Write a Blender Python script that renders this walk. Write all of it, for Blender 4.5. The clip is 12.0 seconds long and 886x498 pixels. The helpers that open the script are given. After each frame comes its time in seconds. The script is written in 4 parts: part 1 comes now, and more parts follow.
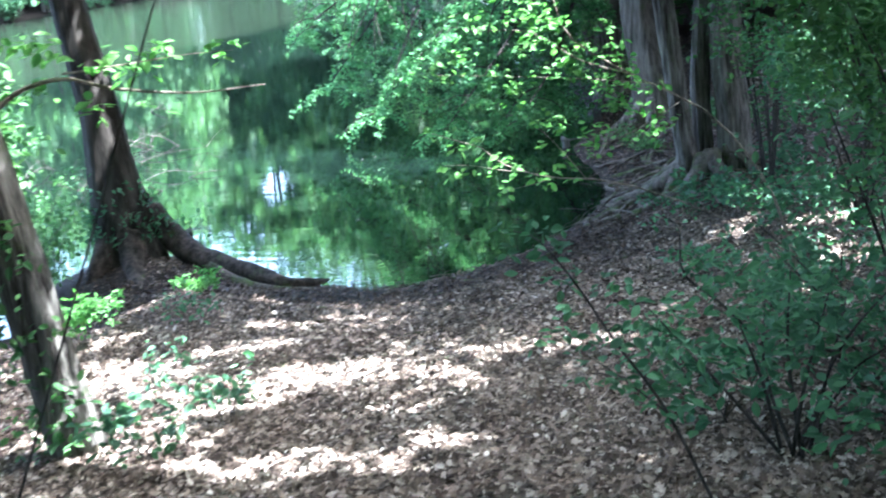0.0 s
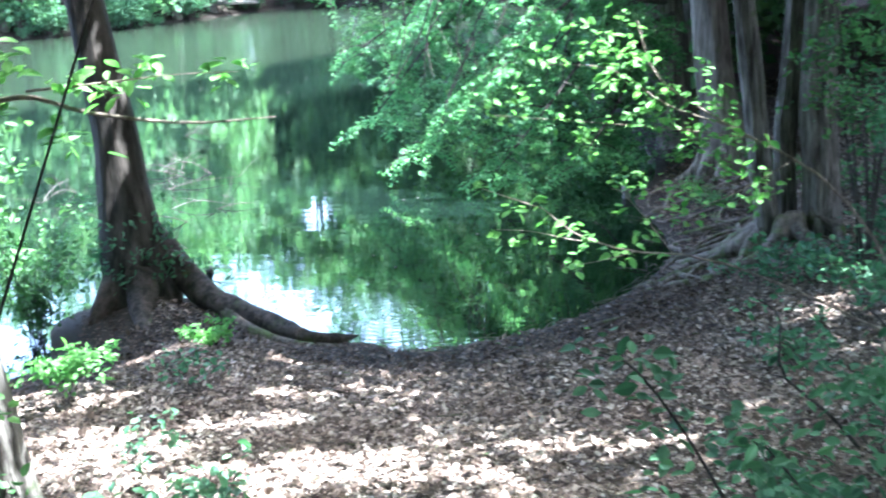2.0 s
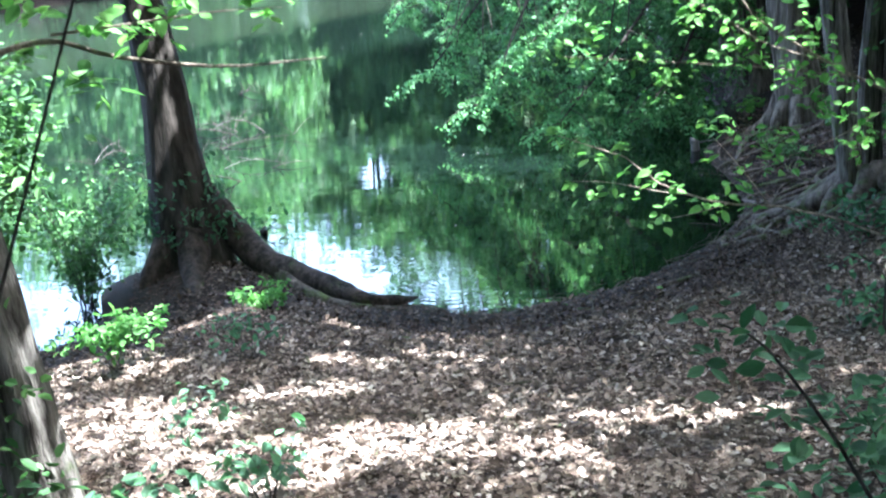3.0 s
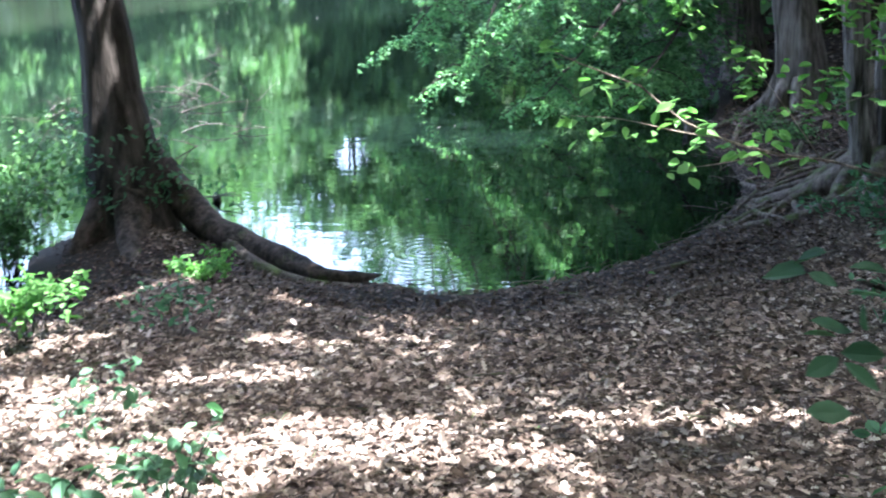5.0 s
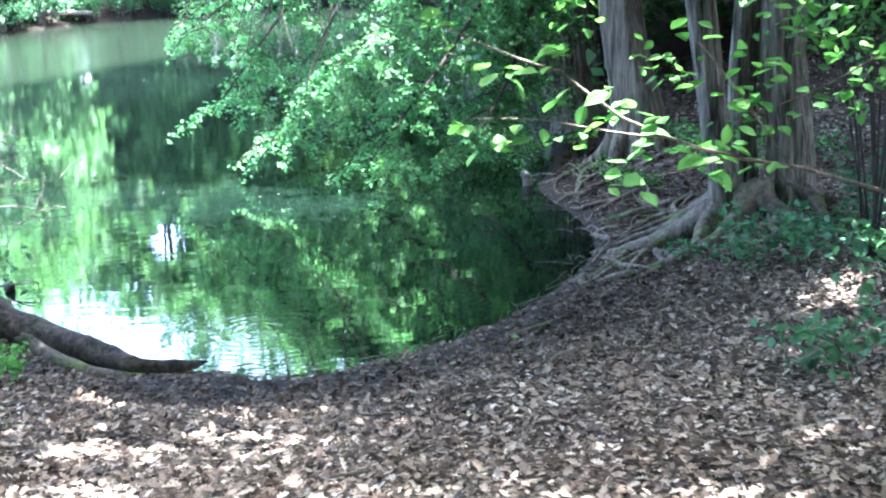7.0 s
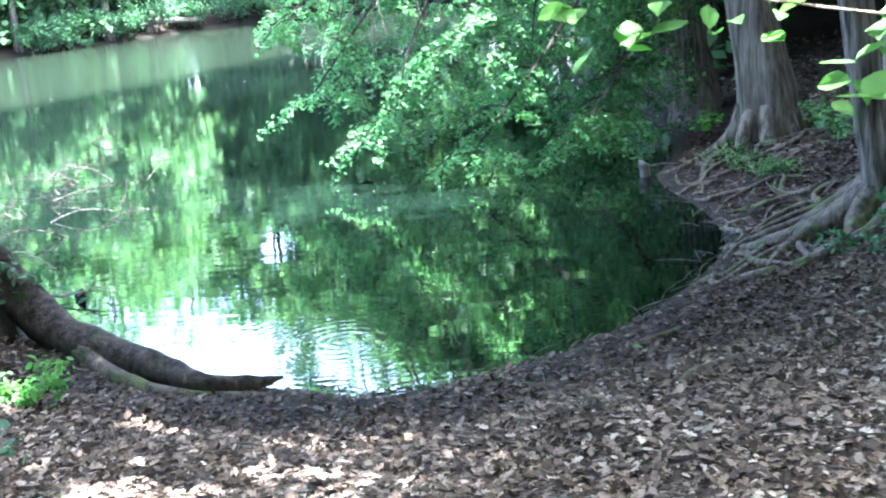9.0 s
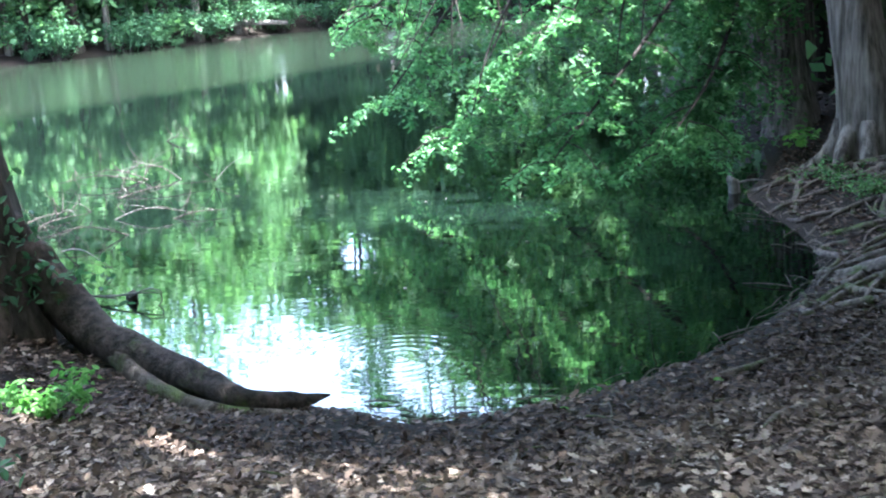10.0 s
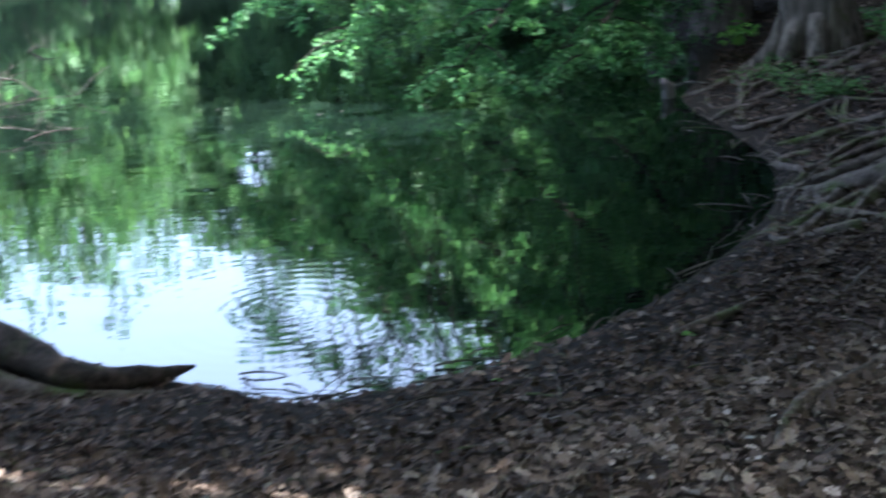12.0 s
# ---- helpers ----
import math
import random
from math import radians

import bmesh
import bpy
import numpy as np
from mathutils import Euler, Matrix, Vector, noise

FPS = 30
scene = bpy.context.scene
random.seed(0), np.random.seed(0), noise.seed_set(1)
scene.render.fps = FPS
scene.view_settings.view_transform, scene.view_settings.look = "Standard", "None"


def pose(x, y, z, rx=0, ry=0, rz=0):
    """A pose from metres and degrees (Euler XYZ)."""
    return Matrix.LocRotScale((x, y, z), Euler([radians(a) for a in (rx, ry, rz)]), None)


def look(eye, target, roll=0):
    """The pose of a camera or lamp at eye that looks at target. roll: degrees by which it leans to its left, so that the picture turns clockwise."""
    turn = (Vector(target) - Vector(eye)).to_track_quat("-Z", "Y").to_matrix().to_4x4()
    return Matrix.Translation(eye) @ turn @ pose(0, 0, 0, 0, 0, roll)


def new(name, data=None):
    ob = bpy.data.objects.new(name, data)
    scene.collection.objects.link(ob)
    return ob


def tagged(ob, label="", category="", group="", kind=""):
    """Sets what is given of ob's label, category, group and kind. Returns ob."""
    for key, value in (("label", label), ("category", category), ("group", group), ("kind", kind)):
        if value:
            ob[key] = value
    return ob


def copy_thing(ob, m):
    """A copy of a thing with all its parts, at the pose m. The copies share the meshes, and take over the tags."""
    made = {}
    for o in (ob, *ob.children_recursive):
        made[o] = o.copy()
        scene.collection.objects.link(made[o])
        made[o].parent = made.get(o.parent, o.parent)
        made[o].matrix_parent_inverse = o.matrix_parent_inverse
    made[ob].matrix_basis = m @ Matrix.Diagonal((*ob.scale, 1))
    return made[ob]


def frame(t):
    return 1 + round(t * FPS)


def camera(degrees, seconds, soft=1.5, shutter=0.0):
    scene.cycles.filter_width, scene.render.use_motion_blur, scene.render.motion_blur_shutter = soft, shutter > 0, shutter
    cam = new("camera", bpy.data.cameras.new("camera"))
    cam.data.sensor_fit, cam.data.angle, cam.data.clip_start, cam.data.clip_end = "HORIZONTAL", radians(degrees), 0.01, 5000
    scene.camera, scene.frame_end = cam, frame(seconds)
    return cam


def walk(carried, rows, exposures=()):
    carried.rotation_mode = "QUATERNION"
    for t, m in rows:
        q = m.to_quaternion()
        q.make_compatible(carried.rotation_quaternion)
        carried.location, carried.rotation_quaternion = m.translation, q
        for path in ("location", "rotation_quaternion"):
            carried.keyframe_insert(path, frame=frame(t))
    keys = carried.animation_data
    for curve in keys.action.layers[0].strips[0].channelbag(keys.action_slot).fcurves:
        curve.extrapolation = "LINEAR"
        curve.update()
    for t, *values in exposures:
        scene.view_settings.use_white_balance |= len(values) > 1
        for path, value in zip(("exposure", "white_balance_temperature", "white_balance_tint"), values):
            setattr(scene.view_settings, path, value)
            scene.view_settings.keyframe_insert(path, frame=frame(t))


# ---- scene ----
cam = camera(40.0, 12.0, soft=2.0, shutter=0.5)
PATH = [
    (0, (0.819, -0.81, 4.493), (0.575, 1.085, 3.9), -5.3),
    (0.5, (0.742, -0.352, 4.44), (0.569, 1.556, 3.866), -4.9),
    (1, (0.672, 0.008, 4.386), (0.501, 1.928, 3.854), -2.6),
    (1.5, (0.609, 0.401, 4.345), (0.489, 2.317, 3.783), -3.7),
    (2, (0.6, 0.75, 4.266), (0.289, 2.652, 3.732), -2.7),
    (2.5, (0.492, 1.019, 4.169), (0.142, 2.902, 3.593), -2.6),
    (3, (0.447, 1.316, 4.091), (0.043, 3.183, 3.497), -4.2),
    (3.2, (0.445, 1.409, 4.064), (0.046, 3.264, 3.434), -4.2),
    (4.8, (0.323, 2.397, 3.609), (-0.075, 4.241, 2.945), -1.5),
    (5, (0.259, 2.476, 3.577), (-0.105, 4.345, 2.964), -1.8),
    (5.5, (0.15, 2.803, 3.456), (-0.234, 4.671, 2.852), -5.2),
    (6, (-0.011, 3.052, 3.356), (-0.289, 4.956, 2.813), -4.1),
    (6.5, (0.012, 3.372, 3.244), (-0.18, 5.291, 2.715), -4.0),
    (7, (-0.047, 3.642, 3.16), (-0.122, 5.575, 2.655), -3.1),
    (7.5, (-0.078, 3.979, 3.029), (-0.269, 5.911, 2.547), -4.7),
    (7.7, (-0.09, 4.151, 2.984), (-0.312, 6.081, 2.509), -4.2),
    (9.3, (-0.048, 5.076, 2.73), (-0.332, 6.995, 2.246), -6.0),
    (9.5, (0.001, 5.246, 2.686), (-0.329, 7.162, 2.217), -5.6),
    (10, (-0.034, 5.52, 2.639), (-0.427, 7.426, 2.18), -4.1),
    (10.5, (-0.177, 5.829, 2.567), (-0.584, 7.729, 2.093), -2.7),
    (11, (-0.199, 6.226, 2.465), (-0.653, 8.109, 1.966), -0.9),
    (11.5, (-0.235, 6.645, 2.384), (-0.666, 8.503, 1.782), -3.1),
    (12, (-0.297, 7.111, 2.325), (-0.54, 9.0, 1.715), -4.4),
]
EXPOSURES = [(0.0, 5.1, 5200, 7), (1.0, 5.5, 5200, 7), (2.0, 5.25, 5250, 7), (2.5, 4.95, 5350, 7), (3.0, 4.75, 5400, 8), (5.0, 4.65, 5650, 13), (5.5, 4.95, 5650, 13), (6.5, 5.3, 5450, 10), (7.0, 5.65, 5400, 9),
             (7.5, 5.75, 5400, 9), (9.5, 5.35, 5450, 9), (10.0, 5.0, 5550, 9), (10.5, 4.7, 5600, 8), (11.0, 4.3, 5500, 8), (11.5, 4.0, 5500, 7), (12.0, 4.1, 5700, 10)]
walk(cam, [(t, look(eye, target, roll)) for t, eye, target, roll in PATH], EXPOSURES)

# ---- light ----
SUN_AZ = math.atan2(0.75, 0.12)       # from +y towards +x: the sun stands high over the wooded right bank
SUN_EL = radians(66)
world = bpy.data.worlds.new("world")
scene.world = world
world.use_nodes = True
wn = world.node_tree
sky = wn.nodes.new("ShaderNodeTexSky")
sky.sky_type = "NISHITA"
sky.sun_disc = False
sky.sun_elevation = SUN_EL
sky.sun_rotation = SUN_AZ
sky.air_density, sky.dust_density = 1.0, 7.0
wn.nodes["Background"].inputs["Strength"].default_value = 0.15
wn.links.new(sky.outputs[0], wn.nodes["Background"].inputs["Color"])
sun_data = bpy.data.lights.new("sun", "SUN")
sun_data.energy = 3.5
sun_data.angle = radians(0.5)
sun_data.color = (1.0, 0.95, 0.86)
sun = new("sun", sun_data)
sun_way = Vector((math.sin(SUN_AZ) * math.cos(SUN_EL), math.cos(SUN_AZ) * math.cos(SUN_EL), math.sin(SUN_EL)))
sun.matrix_world = look(sun_way * 60, (0, 0, 0))

# ---- materials ----


def shader(name):
    m = bpy.data.materials.new(name)
    m.use_nodes = True
    nt = m.node_tree
    return m, nt, nt.nodes["Principled BSDF"]


def node(nt, kind, **values):
    n = nt.nodes.new(kind)
    for k, v in values.items():
        n.inputs[k].default_value = v
    return n


def ramp(nt, source, *stops):
    n = nt.nodes.new("ShaderNodeValToRGB")
    while len(n.color_ramp.elements) < len(stops):
        n.color_ramp.elements.new(0.5)
    for e, (p, c) in zip(n.color_ramp.elements, stops):
        e.position, e.color = p, (*c, 1)
    nt.links.new(source, n.inputs[0])
    return n.outputs[0]


def coords(nt, scale=(1, 1, 1)):
    g = nt.nodes.new("ShaderNodeNewGeometry")
    mp = nt.nodes.new("ShaderNodeMapping")
    mp.inputs["Scale"].default_value = scale
    nt.links.new(g.outputs["Position"], mp.inputs["Vector"])
    return mp.outputs[0]


def noise_tex(nt, vec, scale, detail=4.0, rough=0.6):
    n = node(nt, "ShaderNodeTexNoise", Scale=scale, Detail=detail, Roughness=rough)
    nt.links.new(vec, n.inputs["Vector"])
    return n.outputs["Fac"]


def mixed(nt, fac, a, b, blend="MIX"):
    n = nt.nodes.new("ShaderNodeMix")
    n.data_type, n.blend_type = "RGBA", blend
    if isinstance(fac, (int, float)):
        n.inputs[0].default_value = fac
    else:
        nt.links.new(fac, n.inputs[0])
    for sock, v in ((n.inputs[6], a), (n.inputs[7], b)):
        if isinstance(v, tuple):
            sock.default_value = (*v, 1)
        else:
            nt.links.new(v, sock)
    return n.outputs[2]


def bumped(nt, bsdf, height, strength, distance):
    b = node(nt, "ShaderNodeBump", Strength=strength, Distance=distance)
    nt.links.new(height, b.inputs["Height"])
    nt.links.new(b.outputs[0], bsdf.inputs["Normal"])
    return b


def leaf_material(name, dark, mid, light, thin=0.42, rough=0.6):
    """Leaves differ one by one, and let a part of the light through."""
    m, nt, p = shader(name)
    g = nt.nodes.new("ShaderNodeNewGeometry")
    col = ramp(nt, g.outputs["Random Per Island"], (0.0, dark), (0.55, mid), (1.0, light))
    big = noise_tex(nt, coords(nt), 0.9, 2.0)
    col = mixed(nt, 0.5, col, ramp(nt, big, (0.3, (0.55, 0.6, 0.55)), (0.7, (1.25, 1.2, 1.0))), "MULTIPLY")
    nt.links.new(col, p.inputs["Base Color"])
    p.inputs["Roughness"].default_value = rough
    p.inputs["Specular IOR Level"].default_value = 0.2
    tr = nt.nodes.new("ShaderNodeBsdfTranslucent")
    nt.links.new(mixed(nt, 0.7, col, (1.3, 1.5, 0.85), "MULTIPLY"), tr.inputs["Color"])
    mx = node(nt, "ShaderNodeMixShader", Fac=thin)
    nt.links.new(p.outputs[0], mx.inputs[1])
    nt.links.new(tr.outputs[0], mx.inputs[2])
    nt.links.new(mx.outputs[0], nt.nodes["Material Output"].inputs["Surface"])
    return m


def bark_material(name, dark, light, grain=9.0, moss=0.0, stretch=0.09):
    m, nt, p = shader(name)
    v = coords(nt, (1, 1, stretch))
    n = noise_tex(nt, v, grain, 6.0, 0.7)
    w = noise_tex(nt, coords(nt), 2.3, 3.0)
    col = ramp(nt, n, (0.38, dark), (0.52, tuple((a + b) / 2 for a, b in zip(dark, light))), (0.66, light))
    col = mixed(nt, 0.6, col, ramp(nt, w, (0.3, (0.6, 0.6, 0.6)), (0.7, (1.25, 1.2, 1.15))), "MULTIPLY")
    if moss:
        col = mixed(nt, ramp(nt, noise_tex(nt, coords(nt), 4.0, 5.0), (0.62 - moss, (0, 0, 0)), (0.8 - moss, (1, 1, 1))), col, (0.05, 0.075, 0.02))
    nt.links.new(col, p.inputs["Base Color"])
    p.inputs["Roughness"].default_value = 0.95
    p.inputs["Specular IOR Level"].default_value = 0.12
    bumped(nt, p, n, 1.0, 0.05)
    return m


def ground_material():
    m, nt, p = shader("leaf_mould")
    fine = noise_tex(nt, coords(nt, (1, 1, 0.3)), 26.0, 6.0, 0.7)
    vor = node(nt, "ShaderNodeTexVoronoi", Scale=15.0)
    nt.links.new(coords(nt), vor.inputs["Vector"])
    wide = noise_tex(nt, coords(nt), 0.8, 4.0)
    col = ramp(nt, fine, (0.3, (0.02, 0.015, 0.0125)), (0.5, (0.06, 0.044, 0.037)), (0.72, (0.13, 0.1, 0.086)))
    flake = ramp(nt, vor.outputs["Color"], (0.2, (0.02, 0.015, 0.0125)), (0.6, (0.06, 0.045, 0.038)), (0.95, (0.13, 0.103, 0.09)))
    col = mixed(nt, 0.45, col, flake)
    col = mixed(nt, 0.6, col, ramp(nt, wide, (0.35, (0.6, 0.58, 0.55)), (0.7, (1.3, 1.25, 1.2))), "MULTIPLY")
    # wet, dark mud along the water's edge, with the bank's shade put in
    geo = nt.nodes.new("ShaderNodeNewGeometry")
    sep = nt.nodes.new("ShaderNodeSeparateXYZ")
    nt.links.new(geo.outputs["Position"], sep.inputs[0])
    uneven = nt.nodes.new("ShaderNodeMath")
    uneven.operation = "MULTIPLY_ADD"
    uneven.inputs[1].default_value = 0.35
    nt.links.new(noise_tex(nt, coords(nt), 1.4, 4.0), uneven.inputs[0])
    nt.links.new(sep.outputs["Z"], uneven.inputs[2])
    wet_shade = ramp(nt, uneven.outputs[0], (0.35, (1, 1, 1)), (0.95, (0, 0, 0)))
    col = mixed(nt, wet_shade, col, mixed(nt, 0.93, col, (0.012, 0.0105, 0.009)))
    nt.links.new(col, p.inputs["Base Color"])
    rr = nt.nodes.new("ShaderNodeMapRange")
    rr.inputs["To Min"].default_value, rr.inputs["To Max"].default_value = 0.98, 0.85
    nt.links.new(wet_shade, rr.inputs["Value"])
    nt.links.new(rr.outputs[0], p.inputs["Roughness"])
    p.inputs["Specular IOR Level"].default_value = 0.06
    bumped(nt, p, fine, 0.8, 0.03)
    return m


def litter_material():
    m, nt, p = shader("dead_leaves")
    g = nt.nodes.new("ShaderNodeNewGeometry")
    col = ramp(nt, g.outputs["Random Per Island"], (0.0, (0.03, 0.021, 0.016)), (0.3, (0.074, 0.054, 0.042)), (0.6, (0.132, 0.102, 0.081)),
               (0.88, (0.196, 0.159, 0.131)), (1.0, (0.35, 0.31, 0.27)))
    col = mixed(nt, 0.5, col, ramp(nt, noise_tex(nt, coords(nt), 40.0, 3.0), (0.3, (0.6, 0.6, 0.6)), (0.7, (1.3, 1.3, 1.3))), "MULTIPLY")
    # damp leaves low on the bank; its shade is put into this darkening too
    sep = nt.nodes.new("ShaderNodeSeparateXYZ")
    nt.links.new(g.outputs["Position"], sep.inputs[0])
    damp_shade = nt.nodes.new("ShaderNodeMath")
    damp_shade.operation = "MULTIPLY_ADD"
    damp_shade.inputs[1].default_value = 0.5
    nt.links.new(noise_tex(nt, coords(nt), 1.6, 4.0), damp_shade.inputs[0])
    nt.links.new(sep.outputs["Z"], damp_shade.inputs[2])
    wet_shade = ramp(nt, damp_shade.outputs[0], (0.55, (1, 1, 1)), (1.35, (0, 0, 0)))
    col = mixed(nt, wet_shade, col, mixed(nt, 1.0, col, (0.4, 0.36, 0.34), "MULTIPLY"))
    nt.links.new(col, p.inputs["Base Color"])
    p.inputs["Roughness"].default_value = 0.85
    p.inputs["Specular IOR Level"].default_value = 0.12
    return m


def water_material():
    m, nt, p = shader("pond_water")
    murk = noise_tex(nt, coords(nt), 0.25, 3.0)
    p.inputs["IOR"].default_value = 1.57
    # the far part is ruffled by a breeze
    sep = nt.nodes.new("ShaderNodeSeparateXYZ")
    geo = nt.nodes.new("ShaderNodeNewGeometry")
    nt.links.new(geo.outputs["Position"], sep.inputs[0])
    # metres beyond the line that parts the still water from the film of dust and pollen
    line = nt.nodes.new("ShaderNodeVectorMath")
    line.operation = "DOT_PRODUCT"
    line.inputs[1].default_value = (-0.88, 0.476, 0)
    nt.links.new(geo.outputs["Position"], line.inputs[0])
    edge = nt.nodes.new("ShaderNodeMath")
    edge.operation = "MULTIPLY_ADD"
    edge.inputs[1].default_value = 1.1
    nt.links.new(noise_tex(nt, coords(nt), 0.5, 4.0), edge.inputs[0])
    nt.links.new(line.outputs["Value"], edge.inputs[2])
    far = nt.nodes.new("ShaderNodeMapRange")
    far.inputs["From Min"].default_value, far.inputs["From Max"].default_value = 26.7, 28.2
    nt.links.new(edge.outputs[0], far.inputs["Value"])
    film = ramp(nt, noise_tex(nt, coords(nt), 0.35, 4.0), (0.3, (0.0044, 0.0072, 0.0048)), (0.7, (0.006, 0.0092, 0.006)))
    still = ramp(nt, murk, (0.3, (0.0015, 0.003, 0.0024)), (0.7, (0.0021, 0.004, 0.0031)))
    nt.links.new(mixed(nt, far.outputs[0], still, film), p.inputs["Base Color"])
    ridge = nt.nodes.new("ShaderNodeMapRange")
    ridge.inputs["From Min"].default_value, ridge.inputs["From Max"].default_value = 26.4, 27.1
    nt.links.new(edge.outputs[0], ridge.inputs["Value"])
    fall = nt.nodes.new("ShaderNodeMapRange")
    fall.inputs["From Min"].default_value, fall.inputs["From Max"].default_value = 27.7, 27.1
    nt.links.new(edge.outputs[0], fall.inputs["Value"])
    breeze = nt.nodes.new("ShaderNodeMath")
    breeze.operation = "MULTIPLY"
    nt.links.new(ridge.outputs[0], breeze.inputs[0])
    nt.links.new(fall.outputs[0], breeze.inputs[1])
    rough = nt.nodes.new("ShaderNodeMapRange")
    rough.inputs["To Min"].default_value, rough.inputs["To Max"].default_value = 0.03, 0.12
    nt.links.new(far.outputs[0], rough.inputs["Value"])
    nt.links.new(rough.outputs[0], p.inputs["Roughness"])
    wave = noise_tex(nt, coords(nt, (0.55, 1.6, 1)), 3.0, 2.0, 0.5)
    height = wave
    for (cx, cy, reach, amp) in ((-2.0, 13.3, 1.25, 0.1), (-0.3, 14.1, 0.8, 0.07)):
        d = nt.nodes.new("ShaderNodeVectorMath")
        d.operation = "DISTANCE"
        d.inputs[1].default_value = (cx, cy, 0)
        nt.links.new(geo.outputs["Position"], d.inputs[0])
        s = nt.nodes.new("ShaderNodeMath")
        s.operation = "MULTIPLY"
        s.inputs[1].default_value = 62.0
        nt.links.new(d.outputs["Value"], s.inputs[0])
        si = nt.nodes.new("ShaderNodeMath")
        si.operation = "SINE"
        nt.links.new(s.outputs[0], si.inputs[0])
        fade = nt.nodes.new("ShaderNodeMapRange")
        fade.inputs["From Min"].default_value, fade.inputs["From Max"].default_value = reach * 0.35, reach
        fade.inputs["To Min"].default_value, fade.inputs["To Max"].default_value = amp, 0.0
        nt.links.new(d.outputs["Value"], fade.inputs["Value"])
        ml = nt.nodes.new("ShaderNodeMath")
        ml.operation = "MULTIPLY"
        nt.links.new(si.outputs[0], ml.inputs[0])
        nt.links.new(fade.outputs[0], ml.inputs[1])
        ad = nt.nodes.new("ShaderNodeMath")
        ad.operation = "ADD"
        nt.links.new(height, ad.inputs[0])
        nt.links.new(ml.outputs[0], ad.inputs[1])
        height = ad.outputs[0]
    b = bumped(nt, p, height, 0.05, 0.03)
    ruffle = nt.nodes.new("ShaderNodeMapRange")
    ruffle.inputs["To Min"].default_value, ruffle.inputs["To Max"].default_value = 0.045, 0.3
    nt.links.new(far.outputs[0], ruffle.inputs["Value"])
    both = nt.nodes.new("ShaderNodeMath")
    both.operation = "ADD"
    nt.links.new(ruffle.outputs[0], both.inputs[0])
    gust = nt.nodes.new("ShaderNodeMath")
    gust.operation = "MULTIPLY"
    gust.inputs[1].default_value = 0.7
    nt.links.new(breeze.outputs[0], gust.inputs[0])
    nt.links.new(gust.outputs[0], both.inputs[1])
    nt.links.new(both.outputs[0], b.inputs["Strength"])
    return m


GROUND, LITTER, WATER = ground_material(), litter_material(), water_material()
BARK_DARK = bark_material("dark_bark", (0.012, 0.0105, 0.009), (0.052, 0.045, 0.039))
BARK_GREY = bark_material("grey_bark", (0.024, 0.02, 0.0175), (0.186, 0.174, 0.154), 17.0, 0.03)
BARK_PALE = bark_material("pale_bark", (0.04, 0.034, 0.029), (0.2, 0.178, 0.155), 14.0, 0.02)
TWIG_DARK = bark_material("dark_twig", (0.018, 0.0165, 0.015), (0.065, 0.058, 0.052), 30.0)
TWIG_PALE = bark_material("pale_twig", (0.09, 0.075, 0.06), (0.26, 0.22, 0.18), 30.0)
DEAD_WOOD = bark_material("bleached_wood", (0.045, 0.043, 0.04), (0.15, 0.145, 0.135), 16.0)
DARK_ROOT = bark_material("dark_root_bark", (0.013, 0.0105, 0.009), (0.065, 0.052, 0.045), 11.0, 0.03, 0.7)
ROOT_BARK = bark_material("root_bark", (0.04, 0.032, 0.026), (0.13, 0.112, 0.1), 14.0, 0.1, 0.6)
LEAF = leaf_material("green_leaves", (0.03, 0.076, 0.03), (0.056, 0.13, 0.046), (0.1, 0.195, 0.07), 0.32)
# the sun on the outer boughs is put into this brighter green
LEAF_LIT_BOUGH = leaf_material("bough_leaves", (0.04, 0.11, 0.05), (0.072, 0.175, 0.08), (0.115, 0.24, 0.115), 0.55)
LEAF_BRIGHT = leaf_material("bright_leaves", (0.05, 0.14, 0.035), (0.08, 0.19, 0.05), (0.125, 0.25, 0.08), 0.5)
LEAF_DEEP = leaf_material("undergrowth_leaves", (0.032, 0.08, 0.048), (0.05, 0.115, 0.066), (0.075, 0.155, 0.085), 0.4)
LEAF_FAR = leaf_material("far_leaves", (0.036, 0.09, 0.045), (0.066, 0.142, 0.066), (0.1, 0.19, 0.092), 0.45, 0.6)

# ---- mesh helpers ----


def mesh_of(name, verts, faces, material, smooth=False):
    me = bpy.data.meshes.new(name)
    me.from_pydata(verts, [], faces)
    me.materials.append(material)
    if smooth:
        me.polygons.foreach_set("use_smooth", [True] * len(me.polygons))
    me.update()
    return me


def part(name, data, material, parent=None, label="", smooth=True):
    """One mesh object from (verts, faces), under its thing."""
    ob = new(name, mesh_of(name, data[0], data[1], material, smooth))
    if parent is not None:
        ob.parent = parent
    return tagged(ob, label)


def thing(name, label, category, group="", kind=""):
    return tagged(new(name), label, category, group, kind)


def spline(points, n):
    """n + 1 points of a smooth curve through the given ones."""
    p = np.array(points, float)
    p = np.vstack([2 * p[0] - p[1], p, 2 * p[-1] - p[-2]])
    out = []
    for u in np.linspace(0, len(points) - 1, n + 1):
        i = min(int(u), len(points) - 2)
        f = u - i
        a, b, c, d = p[i:i + 4]
        out.append(0.5 * (2 * b + (c - a) * f + (2 * a - 5 * b + 4 * c - d) * f * f + (3 * b - a - 3 * c + d) * f ** 3))
    return np.array(out)


